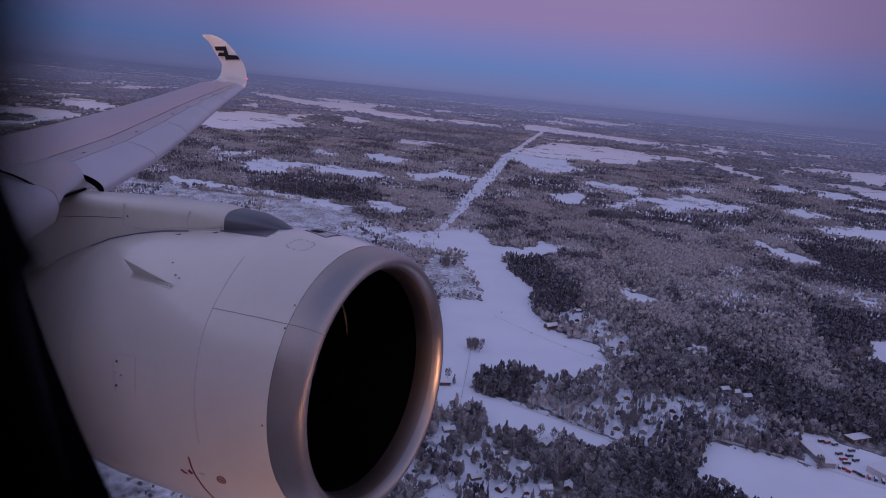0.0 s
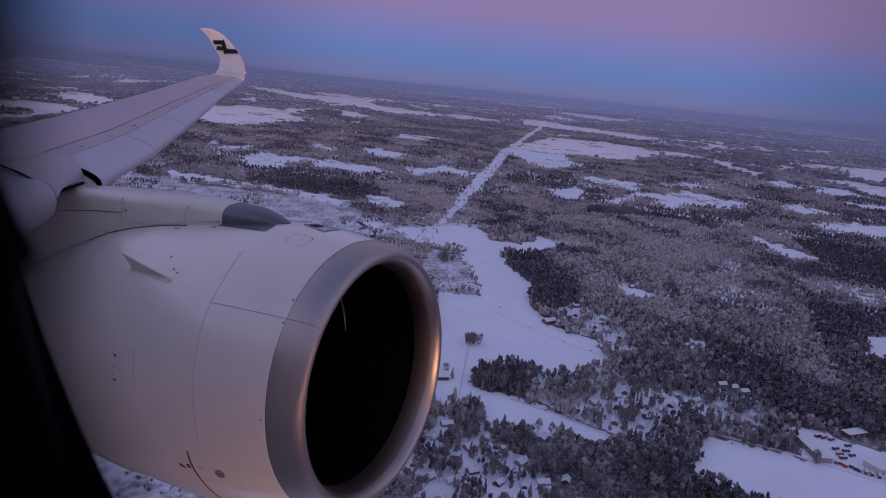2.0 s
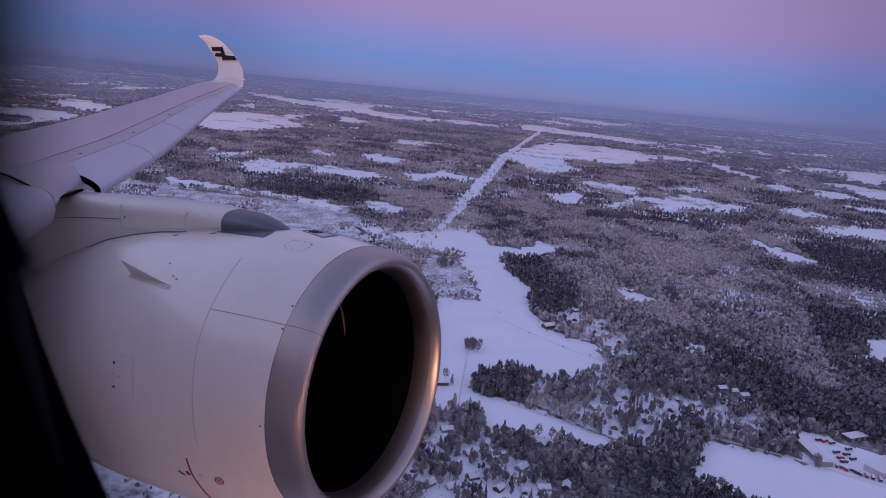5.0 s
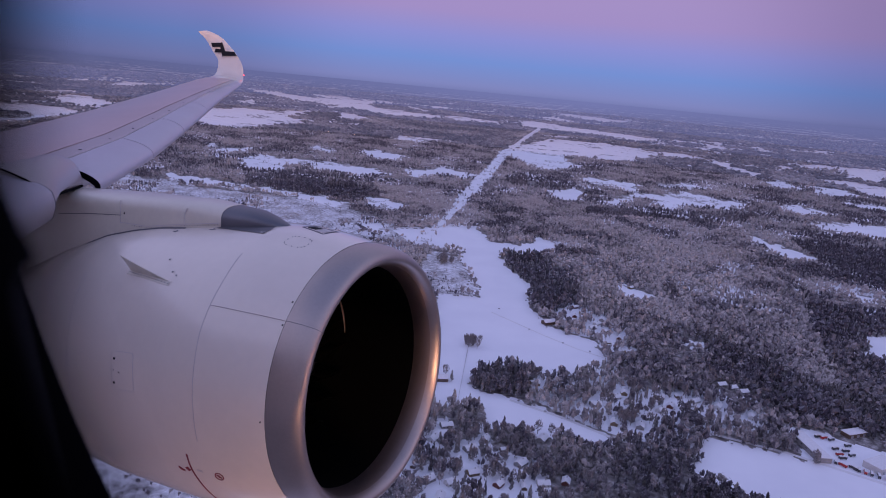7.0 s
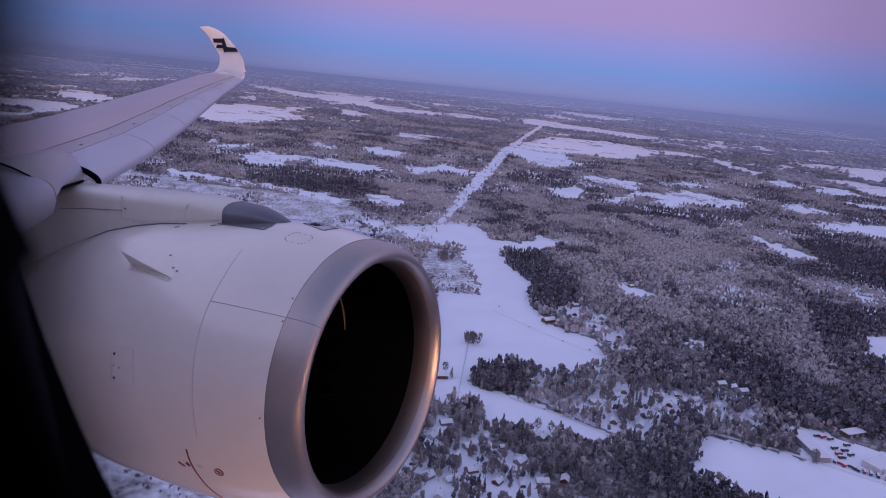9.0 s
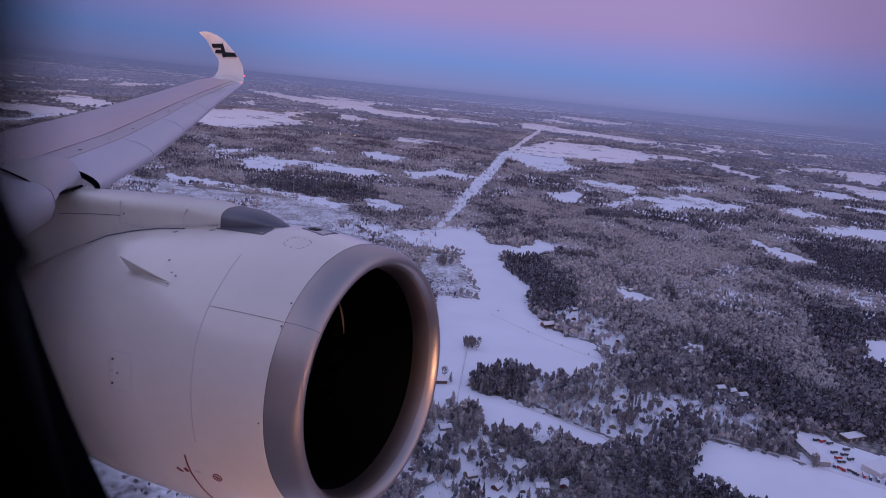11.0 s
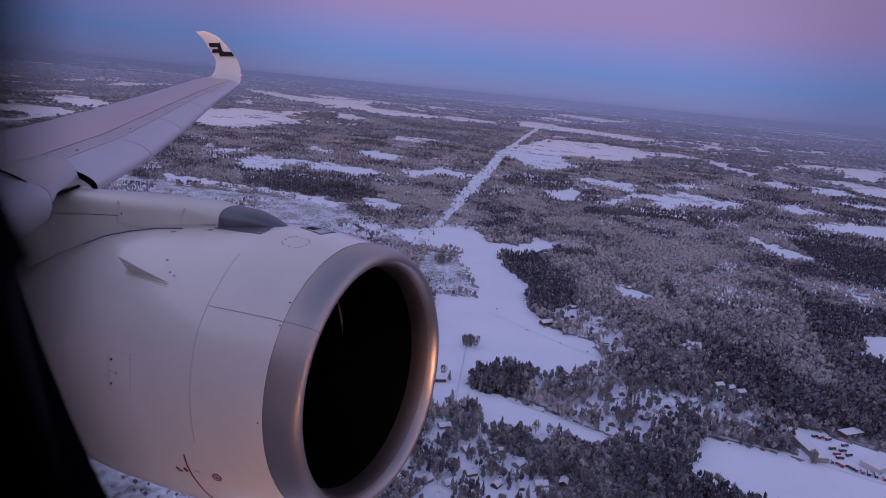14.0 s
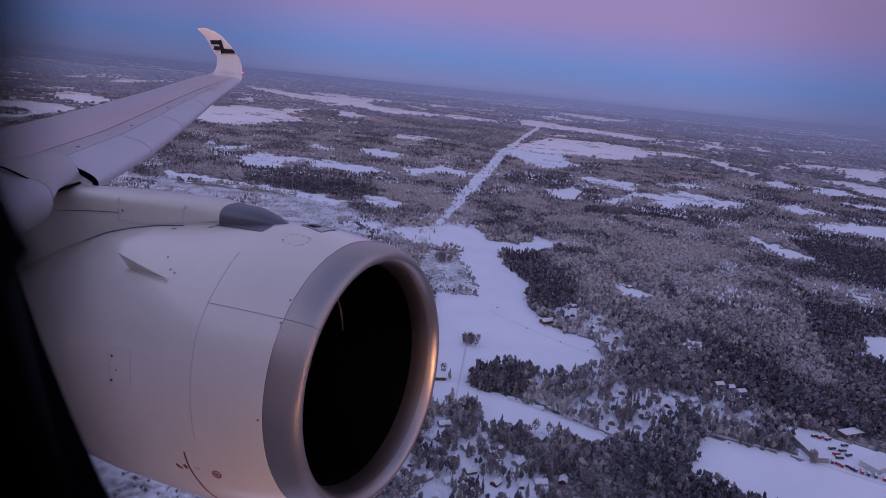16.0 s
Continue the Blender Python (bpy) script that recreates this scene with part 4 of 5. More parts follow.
# single trees: trunk with limbs, and a crown of small clumps
def tree(name, label, crown_mat, tufts, seed, height, width):
    ob = new(name)
    tagged(ob, label, "tree", "garden trees")
    bm = bmesh.new()
    bmesh.ops.create_cone(bm, cap_ends=True, segments=7, radius1=0.22, radius2=0.05, depth=height * 0.75, matrix=Matrix.Translation((0, 0, height * 0.375 - 0.1)))
    g = random.Random(seed)
    for k in range(5):
        a, z = g.uniform(0, 6.28), height * g.uniform(0.3, 0.6)
        tilt = Matrix.Translation((0, 0, z)) @ Euler((0.9, 0, a)).to_matrix().to_4x4() @ Matrix.Translation((0, 0, height * 0.1))
        bmesh.ops.create_cone(bm, cap_ends=False, segments=4, radius1=0.08, radius2=0.02, depth=height * 0.2, matrix=tilt)
    part("trunk", bm, WALLS["brown"], ob)
    tris = np.array(tufts(np.random.default_rng(seed))) * np.array([width, width, height])
    v = tris.reshape(-1, 3)
    me = mesh_from("crown", v, [(3 * i, 3 * i + 1, 3 * i + 2) for i in range(len(v) // 3)], crown_mat, False)
    at = me.attributes.new("tone", "FLOAT", "POINT")
    at.data.foreach_set("value", np.clip(np.random.default_rng(seed).normal(0.4, 0.15, len(v)), 0, 1).astype(np.float32))
    child("crown", me, ob, "crown with frost and snow")
    return ob


protos = [tree("birch_tree", "bare birch with frosted grey-brown twigs", TWIGS, lambda g: twig_tufts(g, 130, 0.10), 40 + i, 15 + i, 9 + i) for i in range(3)] + \
         [tree("spruce_tree", "dark spruce with snow on its boughs", SPRUCE, lambda g: spruce_tufts(g, 8, 9), 50 + i, 15 + 2 * i, 5.5 + 0.5 * i) for i in range(3)]
rng = random.Random(11)
spots = []
for kind, x, y, turn in HOUSES:
    if 400 < y < 900 and -40 < x < 460:
        for _ in range(5):
            a, d = rng.uniform(-0.4, 3.5), rng.uniform(11, 24)
            spots.append((x + d * math.cos(a), y + d * math.sin(a)))
for _ in range(16):
    spots.append((rng.gauss(57, 5), rng.gauss(891, 4)))
for _ in range(22):
    spots.append((rng.gauss(10, 9), rng.gauss(1343, 12)))
spots += [(425 + 1.5 * k, 646 - 0.8 * k + rng.uniform(-2, 2)) for k in range(4)]
keep = []
for x, y in spots:
    if all(math.hypot(x - hx, y - hy) > 9 for _, hx, hy, _ in HOUSES) and not (430 < x < 560 and 590 < y < 735):
        keep.append((x, y))
for i, (x, y) in enumerate(keep):
    p = protos[rng.choice((0, 1, 2, 0, 1, 3, 4, 5))]
    m = pose(x, y, 0, 0, 0, rng.uniform(0, 360))
    if i < 6:
        protos[i].matrix_basis = m
    else:
        copy_thing(p, m)

# clipped hedge beside the hamlet
bm = bmesh.new()
rows = []
for k in range(34):
    y = 955 - 65 * k / 33
    x = 260 + 0.8 * math.sin(k * 0.7)
    h = 2.4 + 0.7 * noise.noise(Vector((k * 0.6, 0, 3)))
    rows.append([bm.verts.new(p) for p in ((x - 1.1, y, 0), (x - 1.0, y, h * 0.8), (x, y, h), (x + 1.0, y, h * 0.8), (x + 1.1, y, 0))])
    if k:
        for q in range(4):
            bm.faces.new((rows[-2][q], rows[-2][q + 1], rows[-1][q + 1], rows[-1][q]))
hedge_mesh = bpy.data.meshes.new("hedge")
bm.to_mesh(hedge_mesh)
bm.free()
hedge_mesh.materials.append(SPRUCE)
tagged(new("hedge", hedge_mesh), "dark clipped spruce hedge along a snowy garden", "hedge")

# small bushes that stand alone on the snowfield
def bush(seed):
    ob = new("bush")
    tagged(ob, "small bare bush standing alone in the snowfield", "bush", "bushes on the field")
    g = np.random.default_rng(seed)
    v = (np.array(twig_tufts(g, 60, 0.12)) * np.array([4.5, 4.5, 3.4])).reshape(-1, 3)
    me = mesh_from("twigs", v, [(3 * i, 3 * i + 1, 3 * i + 2) for i in range(len(v) // 3)], TWIGS, False)
    at = me.attributes.new("tone", "FLOAT", "POINT")
    at.data.foreach_set("value", np.clip(g.normal(0.25, 0.12, len(v)), 0, 1).astype(np.float32))
    child("twigs", me, ob)
    return ob


first = bush(71)
first.matrix_basis = pose(183, 1000, 0)
for x, y in ((180, 993), (178, 1003), (205, 982), (214, 985), (228, 975), (238, 962), (246, 968), (232, 905), (196, 930), (150, 975), (108, 1062), (252, 940), (160, 1122), (172, 1090), (70, 1180), (66, 1260), (48, 1330),
             (75, 1128), (70, 1136), (60, 1142), (44, 1120), (30, 1112), (110, 725), (128, 716), (150, 703), (300, 676), (345, 668), (392, 655)):
    copy_thing(first, pose(x, y, 0, 0, 0, (x * 37) % 360))

car = new("car")
tagged(car, "small pale car driving on the snowy village road", "car")
part("body", box_bm((1.8, 4.3, 0.75), (0, 0, 0.68), 0.18), WALLS["white"], car)
part("cabin", box_bm((1.6, 2.2, 0.62), (0, -0.2, 1.3), 0.2), GLASS, car, "dark glazed cabin")
part("roof", box_bm((1.5, 1.9, 0.12), (0, -0.2, 1.66), 0.04), WALLS["white"], car)
for x in (-0.8, 0.8):
    for y in (-1.35, 1.35):
        bm = bmesh.new()
        bmesh.ops.create_cone(bm, cap_ends=True, segments=16, radius1=0.32, radius2=0.32, depth=0.22, matrix=Matrix.Translation((x, y, 0.32)) @ Euler((0, math.pi / 2, 0)).to_matrix().to_4x4())
        part("wheel", bm, TYRE, car)
car.matrix_basis = pose(140, 706, 0.16, 0, 0, -62)

# lamps that burn in far yards
lamp = new("yard_lamp")
tagged(lamp, "tall yard lamp glowing warm orange at dusk", "lamp", "far yard lamps")
part("pole", box_bm((0.3, 0.3, 11), (0, 0, 5.5)), SHEETMETAL, lamp)
bm = bmesh.new()
bmesh.ops.create_icosphere(bm, subdivisions=2, radius=1.2, matrix=Matrix.Translation((0, 0, 11.5)))
part("lamp_head", bm, WINDOWGLOW, lamp, "glowing lamp head")
for i, (x, y) in enumerate(((-2084, 3178), (-2027, 3176), (-2106, 3138), (-780, 4200), (-700, 4200), (-610, 4190), (1480, 2120), (1560, 2090))):
    m = pose(x, y, 0)
    if i:
        copy_thing(lamp, m)
    else:
        lamp.matrix_basis = m

# ---------------------------------------------------------------- gravel works with its lit orange plant
works = new("asphalt_plant")
works.matrix_basis = pose(-225, 735, 0, 0, 0, -25)
tagged(works, "grey and orange asphalt plant lit by work lamps, on snow", "industrial plant")
part("silo_block", box_bm((14, 10, 26), (-10, 0, 13), 0.4), WALLS["grey"], works, "tall grey silo block")
part("silo_block", box_bm((12, 10, 24), (10, 2, 12), 0.4), WALLS["grey"], works)
part("low_block", box_bm((16, 12, 11), (-22, -3, 5.5), 0.3), WALLS["grey"], works)
part("low_block", box_bm((12, 10, 12), (24, -2, 6), 0.3), WALLS["grey"], works)
for x, y in ((-5, -6.2), (-1.5, -6.2), (6, -4.2), (12, -4.2)):
    part("orange_column", box_bm((2.2, 2.0, 22), (x, y, 11), 0.2), ORANGE, works, "orange steel column")
for k in range(4):
    bm = bmesh.new()
    bmesh.ops.create_cone(bm, cap_ends=True, segments=18, radius1=2.4, radius2=2.4, depth=12, matrix=Matrix.Translation((34 + 5 * (k % 2), -5 + 6 * (k // 2), 6)))
    part("tank", bm, BLACK, works, "black bitumen tank")
for x, y, z in ((-3, -7.6, 20), (9, -5.6, 19), (9, -5.6, 9), (0, -10, 6)):
    bm = bmesh.new()
    bmesh.ops.create_icosphere(bm, subdivisions=2, radius=0.5, matrix=Matrix.Translation((x, y, z)))
    part("work_lamp", bm, WINDOWGLOW, works, "glowing orange work lamp")
# gravel heaps under snow
heap_rng = random.Random(3)
for k in range(14):
    bm = bmesh.new()
    bmesh.ops.create_icosphere(bm, subdivisions=3, radius=1)
    for v in bm.verts:
        v.co *= 1 + 0.25 * noise.noise(v.co * 1.7 + Vector((k, 0, 0)))
        v.co = Vector((v.co.x * 14, v.co.y * 9, max(-0.1, v.co.z) * 6))
    me = bpy.data.meshes.new("gravel_heap")
    bm.to_mesh(me)
    bm.free()
    me.materials.append(ROOFSNOW)
    ob = new("gravel_heap", me)
    ob.matrix_basis = pose(-250 + heap_rng.uniform(-60, 120), 800 + heap_rng.uniform(-90, 40), 0, 0, 0, heap_rng.uniform(0, 180))
    tagged(ob, "heap of gravel covered with smooth snow", "heap", "snowy gravel heaps")

# ---------------------------------------------------------------- aircraft: x forward, y outboard, z up, from the camera
airliner = new("airliner")
airliner.matrix_basis = pose(0, 0, EYE_HEIGHT, 0, -2.68, -21.56)
tagged(airliner, "white and grey airliner in flight, seen from its cabin window", "aircraft")


def leading_edge(o):
    return -3.94 - 0.673 * o


def chord(o):
    return 9.56 - 0.273 * o if o > 8 else 7.376 + (8 - o) * 0.7


def edge_height(o):
    return float(np.interp(o, (2.4, 4.5, 6, 8, 10.8, 13.9, 20, 28.5), (-1.93, -1.80, -1.72, -1.66, -1.53, -1.24, -0.55, 0.26)))


def droop(o):
    return float(np.interp(o, (2.4, 12.3, 18.1, 22, 26, 28.5), (0.3, 0.15, 0.10, -0.06, -0.28, -0.30)))


def foil(c, thick):
    """Height of the upper and lower skin at the part c of the chord."""
    y = 5 * thick * (0.2969 * math.sqrt(c) - 0.126 * c - 0.3516 * c * c + 0.2843 * c ** 3 - 0.1036 * c ** 4)
    return y * 1.25, -y * 0.75


def skin(o, c, upper=True, lift=0.0):
    ch = chord(o)
    u, d = foil(max(c, 0), 0.105)
    u *= float(np.interp(o, (3, 5.9, 6.6, 8, 16), (1.3, 0.95, 0.6, 0.78, 1.15)))
    return (leading_edge(o) - c * ch, o, edge_height(o) - droop(o) * c + (u if upper else d) * ch + lift)


wing = loft("wing", [[skin(o, c) for c in (1, .9, .8, .7, .6, .5, .4, .3, .22, .16, .13, .115)] + [skin(o, .10, True, -0.10), skin(o, .095, True, -0.25), skin(o, .10, False, 0.12)] + [skin(o, c, False) for c in (.12, .14, .2, .3, .5, .7, .9, 1)]
                     for o in (2.4, 4, 5.5, 7, 8, 9.5, 11, 12.5, 14.5, 17, 19.5, 22, 24.5, 26.0, 27.22)], WING, airliner, "grey painted swept wing")

loft("upper_panel", [[skin(o, c, True, 0.005) for c in (1, .9, .8, .7, .6, .5, .4, .32, .27, .24, float(np.interp(o, (2.5, 6.7, 8, 27.2), (.203, .218, .223, .238))))] for o in (2.5, 4, 5.5, 6.7, 8, 9.5, 11, 12.5, 14.5, 17, 19.5, 22, 24.5, 26.0, 27.18)],
     WINGPINK, wing, "warm grey upper wing panel", closed=False, caps=False)
# unseen inboard flap, added behind the engine to block sky reflected in the cowl
rings = []
for k in range(9):
    o = 2.9 + 6.3 * k / 8
    x, y, z = skin(o, 0.93, False)
    rings.append([(x - 1.9 * t, y, z - 0.02 - 1.35 * t ** 1.2 + h * (1 - t)) for t, h in ((0, 0.10), (0.3, 0.16), (0.7, 0.12), (1, 0.02), (0.7, -0.06), (0.3, -0.10), (0.05, -0.06))])
loft("flap", rings, WING, wing, "unseen lowered grey flap, added to block sky reflected in the cowl")
SLATS = ((2.4, 5.9), (7.62, 10.78), (10.82, 13.88), (13.92, 17.5), (17.54, 21.0), (21.04, 24.5), (24.54, 27.2))
for o0, o1 in SLATS:
    rings = []
    for k in range(5):
        o = o0 + (o1 - o0) * k / 4
        ring = []
        for c in (.135, .11, .085, .06, .04, .02, .008, .002, 0):
            x, y, z = skin(o, c, True, 0.012)
            # the inboard slat has a fuller nose
            full = float(np.interp(c, (0, .008, .03, .06, .11, .135), (.10, .14, .115, .06, .015, 0))) if o0 < 5 else 0
            ring.append((x + 0.02 + 0.5 * full, y, z + full))
        for c in (.003, .008):
            x, y, z = skin(o, c, False)
            ring.append((x + 0.02, y, z))
        for c in (.016, .03, .045, .065, .09, .12):
            x, y, z = skin(o, c, True, -0.025 - 0.09 * (1 - c / .135))
            ring.append((x, y, z))
        rings.append(ring)
    slat = loft("slat", rings, SLATM, wing, "pale grey leading-edge slat")
    if o0 in (2.4, 7.62):
        side = rings[0] if o0 > 5 else rings[-1]
        out = -0.01 if o0 > 5 else 0.01
        child("end_plate", mesh_from("end_plate", [(x, y + out, z) for x, y, z in side] + [(x, y + out / 2, z) for x, y, z in side],
                                     [tuple(range(len(side))), tuple(range(2 * len(side) - 1, len(side) - 1, -1))] + [(q, q + 1, len(side) + q + 1, len(side) + q) for q in range(len(side) - 1)], RUBBER if o0 > 5 else SEAM, False), slat, "dark end of the slat")

rings = []
for k in range(13):
    t = k / 12
    o = 5.85 + 1.66 * t
    swell = 0.34 * math.sin(math.pi * (0.12 + 0.68 * t))
    nose_c = float(np.interp(t, (0, 0.25, 0.5, 0.75, 1), (-0.0085, 0.0064, 0.0207, 0.0311, 0.0401)))
    nose_z = float(np.interp(t, (0, 0.25, 0.5, 0.75, 1), (0.165, 0.10, 0.043, -0.027, -0.085)))

    def bulge(c, lift):
        x, y, z = skin(o, c, True, lift)
        return (leading_edge(o) - c * chord(o), y, z)

    ring = [bulge(c, 0.01 + swell * e) for c, e in ((.20, -.05), (.187, .08), (.168, .22), (.148, .42), (.125, .68), (.10, .92))]
    ring += [bulge(0.10 + (nose_c - 0.10) * f, swell + (nose_z - swell) * f ** 4) for f in (.2, .4, .58, .72, .84, .92, .97, 1)]
    ring += [bulge(nose_c + 0.004, nose_z - 0.02 - 0.05 * t), bulge(nose_c + 0.03, nose_z - 0.03 - 0.10 * t), skin(o, .08, False, 0.1), skin(o, .2, False, 0.02)]
    rings.append(ring)
loft("fixed_leading_edge", rings, WING, wing, "rounded fixed leading edge over the pylon")
# black tubes stand in for the shadow below the edge and the slat gap
tube("nose_seal", [Vector(r[14]) - Vector((0, 0, 0.02)) for r in rings], 0.022, RUBBER, wing, "dark strip for the shadow under the fixed leading edge")
tube("end_seal", [Vector(p) - Vector((0, 0.012, 0.012)) for p in rings[0][4:13]], 0.012, RUBBER, wing, "dark strip for the gap at the inboard slat")

# winglet that sweeps up from the tip: front edge, rear edge and height by steps
WINGLET = ((-22.25, -24.38, 27.2, 0.14, 0.42, 0.15, 0), (-22.95, -24.84, 28.2, 0.27, 0.55, 0.14, 0.1), (-23.22, -24.98, 28.6, 0.41, 0.72, 0.13, 0.3), (-23.42, -25.10, 28.86, 0.60, 0.94, 0.12, 0.55),
           (-23.58, -25.22, 29.05, 0.92, 1.16, 0.11, 0.8), (-23.79, -25.36, 29.2, 1.27, 1.42, 0.10, 1), (-24.1, -25.62, 29.3, 1.6, 1.68, 0.09, 1), (-24.46, -25.92, 29.4, 1.92, 1.95, 0.085, 1),
           (-25.36, -26.50, 29.6, 2.56, 2.50, 0.06, 1), (-26.0, -26.9, 29.67, 2.83, 2.77, 0.04, 1), (-26.5, -27.1, 29.7, 2.95, 2.92, 0.02, 1))


def glide(rows, steps):
    """Rows of numbers with smooth rows between them."""
    out = []
    for i in range(len(rows) - 1):
        p0, p1, p2, p3 = (np.array(rows[min(max(j, 0), len(rows) - 1)]) for j in (i - 1, i, i + 1, i + 2))
        for k in range(steps):
            t = k / steps
            out.append(0.5 * (2 * p1 + (p2 - p0) * t + (2 * p0 - 5 * p1 + 4 * p2 - p3) * t * t + (3 * p1 - p0 - 3 * p2 + p3) * t ** 3))
    return out + [np.array(rows[-1])]


rings = []
for f0, f1, o, u0, u1, th, lean in glide(WINGLET, 5):
    n_o, n_u = -math.sin(lean * 1.25), math.cos(lean * 1.25)
    ring = []
    for g in (1, 0.9, 0.75, 0.5, 0.25, 0.06, 0, 0.06, 0.25, 0.5, 0.75, 0.9):
        side = 1 if len(ring) < 6 else -1
        t = th * (math.sqrt(g) * (1 - g) * 2.2) * (1 if 0 < g < 1 else 0) * side
        ring.append((f0 + (f1 - f0) * g, o + n_o * t, u0 + (u1 - u0) * g + n_u * t))
    rings.append(ring)
winglet = loft("winglet", rings, WHITE, wing, "white upswept winglet with a dark emblem")
bm = box_bm((0.09, 0.07, 0.09), (-23.44, 28.93, 0.66), 0.03)
part("navigation_light", bm, NAVRED, wing, "small red lamp on the wing tip")

# ---- engine, in its own axes: x forward from the intake throat, y outboard, z up
engine = new("engine")
engine.parent = airliner
engine.matrix_basis = pose(-3.839, 6.827, -3.473, 0, -2.37, -5.04)
tagged(engine, "white turbofan engine with a polished intake lip")


def nacelle_radius(x):
    return float(np.interp(x, (-0.005, 0.2, 0.4, 0.65, 0.875, 1.2, 1.5, 1.8, 2.1, 2.5, 2.98, 3.5, 4, 5, 6.2, 7.5), (1.688, 1.742, 1.79, 1.835, 1.868, 1.893, 1.902, 1.900, 1.893, 1.885, 1.875, 1.83, 1.76, 1.5, 1.12, 0.62)))


def sag(x):
    return -0.056 * max(0.0, x)


def round_skin(x, a, lift=0.0):
    """A point on the engine cowl, x aft of the throat, a degrees round from the top towards the cabin."""
    r = nacelle_radius(x) + lift
    return (-x, -r * math.sin(radians(a)), sag(x) + r * math.cos(radians(a)))


def ring_at(x, r, count=128):
    return [(-x, -r * math.sin(6.283185 * k / count), sag(x) + r * math.cos(6.283185 * k / count)) for k in range(count)]


xs = [-0.002 + 7.5 * (k / 75) ** 1.15 for k in range(76)]
cowl = loft("cowl", [ring_at(x, nacelle_radius(x)) for x in xs], WHITE, engine, "glossy white cowl", caps=False)
lip = []
for k in range(16):
    u = math.pi / 2 * (1 - k / 15)
    lip.append((-0.388 + 0.383 * (1 - math.cos(u)), 1.524 + 0.162 * math.sin(u)))
for k in range(1, 18):
    u = math.pi / 2 * k / 17
    lip.append((-0.388 + 0.37 * (1 - math.cos(u)), 1.524 - 0.126 * math.sin(u)))
inner = len(lip) - 9
loft("intake_lip", [ring_at(x, r) for x, r in lip[:inner + 1]], LIP, engine, "polished bare metal intake lip", caps=False)
loft("throat_band", [ring_at(x, r) for x, r in lip[inner:]], LIPBAND, engine, "duller bare metal band inside the lip", caps=False)
# tapered bright arc added as a warm glint; no known engine part
edge = []
for k in range(25):
    v, thin = -1.12 - 0.45 * k / 24, 0.016 * math.sin(math.pi * (0.15 + 0.8 * k / 24))
    edge.append([(-1.2 - thin * math.sin(w), -(1.385 - thin * math.cos(w)) * math.sin(v), sag(1.2) + (1.385 - thin * math.cos(w)) * math.cos(v)) for w in (0, 1.05, 2.09, 3.14, 4.19, 5.24)])
loft("fan_case_edge", edge, GLINTMETAL, engine, "added bright arc for a warm glint inside the intake")
loft("intake_duct", [ring_at(x, r) for x, r in ((-0.018, 1.397), (0.15, 1.395), (0.35, 1.40), (0.7, 1.44), (1.1, 1.48), (1.78, 1.49))], LINER, engine, "intake duct with its deep shade painted near black", caps=False)
seam = []
for x, r in lip[0:20]:
    seam.append([(-x, -(r + d) * math.sin(radians(a)), sag(x) + (r + d) * math.cos(radians(a))) for a, d in ((50.15, -0.01), (50.15, 0.003), (50.32, 0.003), (50.32, -0.01))])
loft("lip_joint", seam, DARKMETAL, engine, "fine joint across the lip", closed=False, caps=False, smooth=False)
fan = loft("fan", [ring_at(x, r, 40) for x, r in ((1.18, 0.405), (1.3, 0.43), (1.55, 0.46), (1.6, 0.02))], BLADE, engine, "dark fan hub with wide curved blades", caps=False)
bm = bmesh.new()
prev = None
for j in range(7):
    r = 0.42 + 1.04 * j / 6
    tw = 0.30 + 0.5 * j / 6
    row = []
    for s in (-1, 1):
        ang = 0.25 * (j / 6) ** 2 + s * 0.16 * math.sin(tw) * (1.2 - 0.4 * j / 6) / r * 0.9
        row.append(bm.verts.new((-1.35 + s * 0.2 * math.cos(tw), -r * math.sin(ang), r * math.cos(ang))))
    if prev:
        bm.faces.new((prev[0], prev[1], row[1], row[0]))
    prev = row
bmesh.ops.solidify(bm, geom=bm.faces[:], thickness=0.012)
blade = part("fan_blade", bm, BLADE, fan, "", True)
blade.matrix_basis = pose(0, 0, sag(1.35))
for k in range(1, 22):
    more = new("fan_blade", blade.data)
    more.parent = fan
    more.matrix_basis = pose(0, 0, sag(1.35), 360 * k / 22)
loft("spinner", [ring_at(x, r, 40) for x, r in ((0.72, 0.01), (0.78, 0.12), (0.95, 0.28), (1.15, 0.40), (1.4, 0.45))], BLADE, engine, "dark spinner cone", caps=False)
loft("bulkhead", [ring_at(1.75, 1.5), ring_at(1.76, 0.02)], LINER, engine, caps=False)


def cowl_line(name, path, width, mat, label="", lift=0.004, steps=10, closed=False):
    """A thin raised strip that follows the cowl along points (x, a)."""
    pts = []
    path = list(path) + ([path[0]] if closed else [])
    for (x0, a0), (x1, a1) in zip(path, path[1:]):
        for k in range(steps):
            pts.append((x0 + (x1 - x0) * k / steps, a0 + (a1 - a0) * k / steps))
    pts.append(path[-1])
    rows = []
    for i, (x, a) in enumerate(pts):
        xa, aa = pts[max(0, i - 1)]
        xb, ab = pts[min(len(pts) - 1, i + 1)]
        dx, dy = xb - xa, radians(ab - aa) * nacelle_radius(x)
        n = math.hypot(dx, dy) or 1
        ox, oa = -dy / n * width / 2, math.degrees(dx / n * width / 2 / nacelle_radius(x))
        rows.append([round_skin(x + ox, a + oa, 0.0), round_skin(x + ox, a + oa, lift), round_skin(x - ox, a - oa, lift), round_skin(x - ox, a - oa, 0.0)])
    return loft(name, rows, mat, cowl, label, closed=False, caps=False, smooth=False)


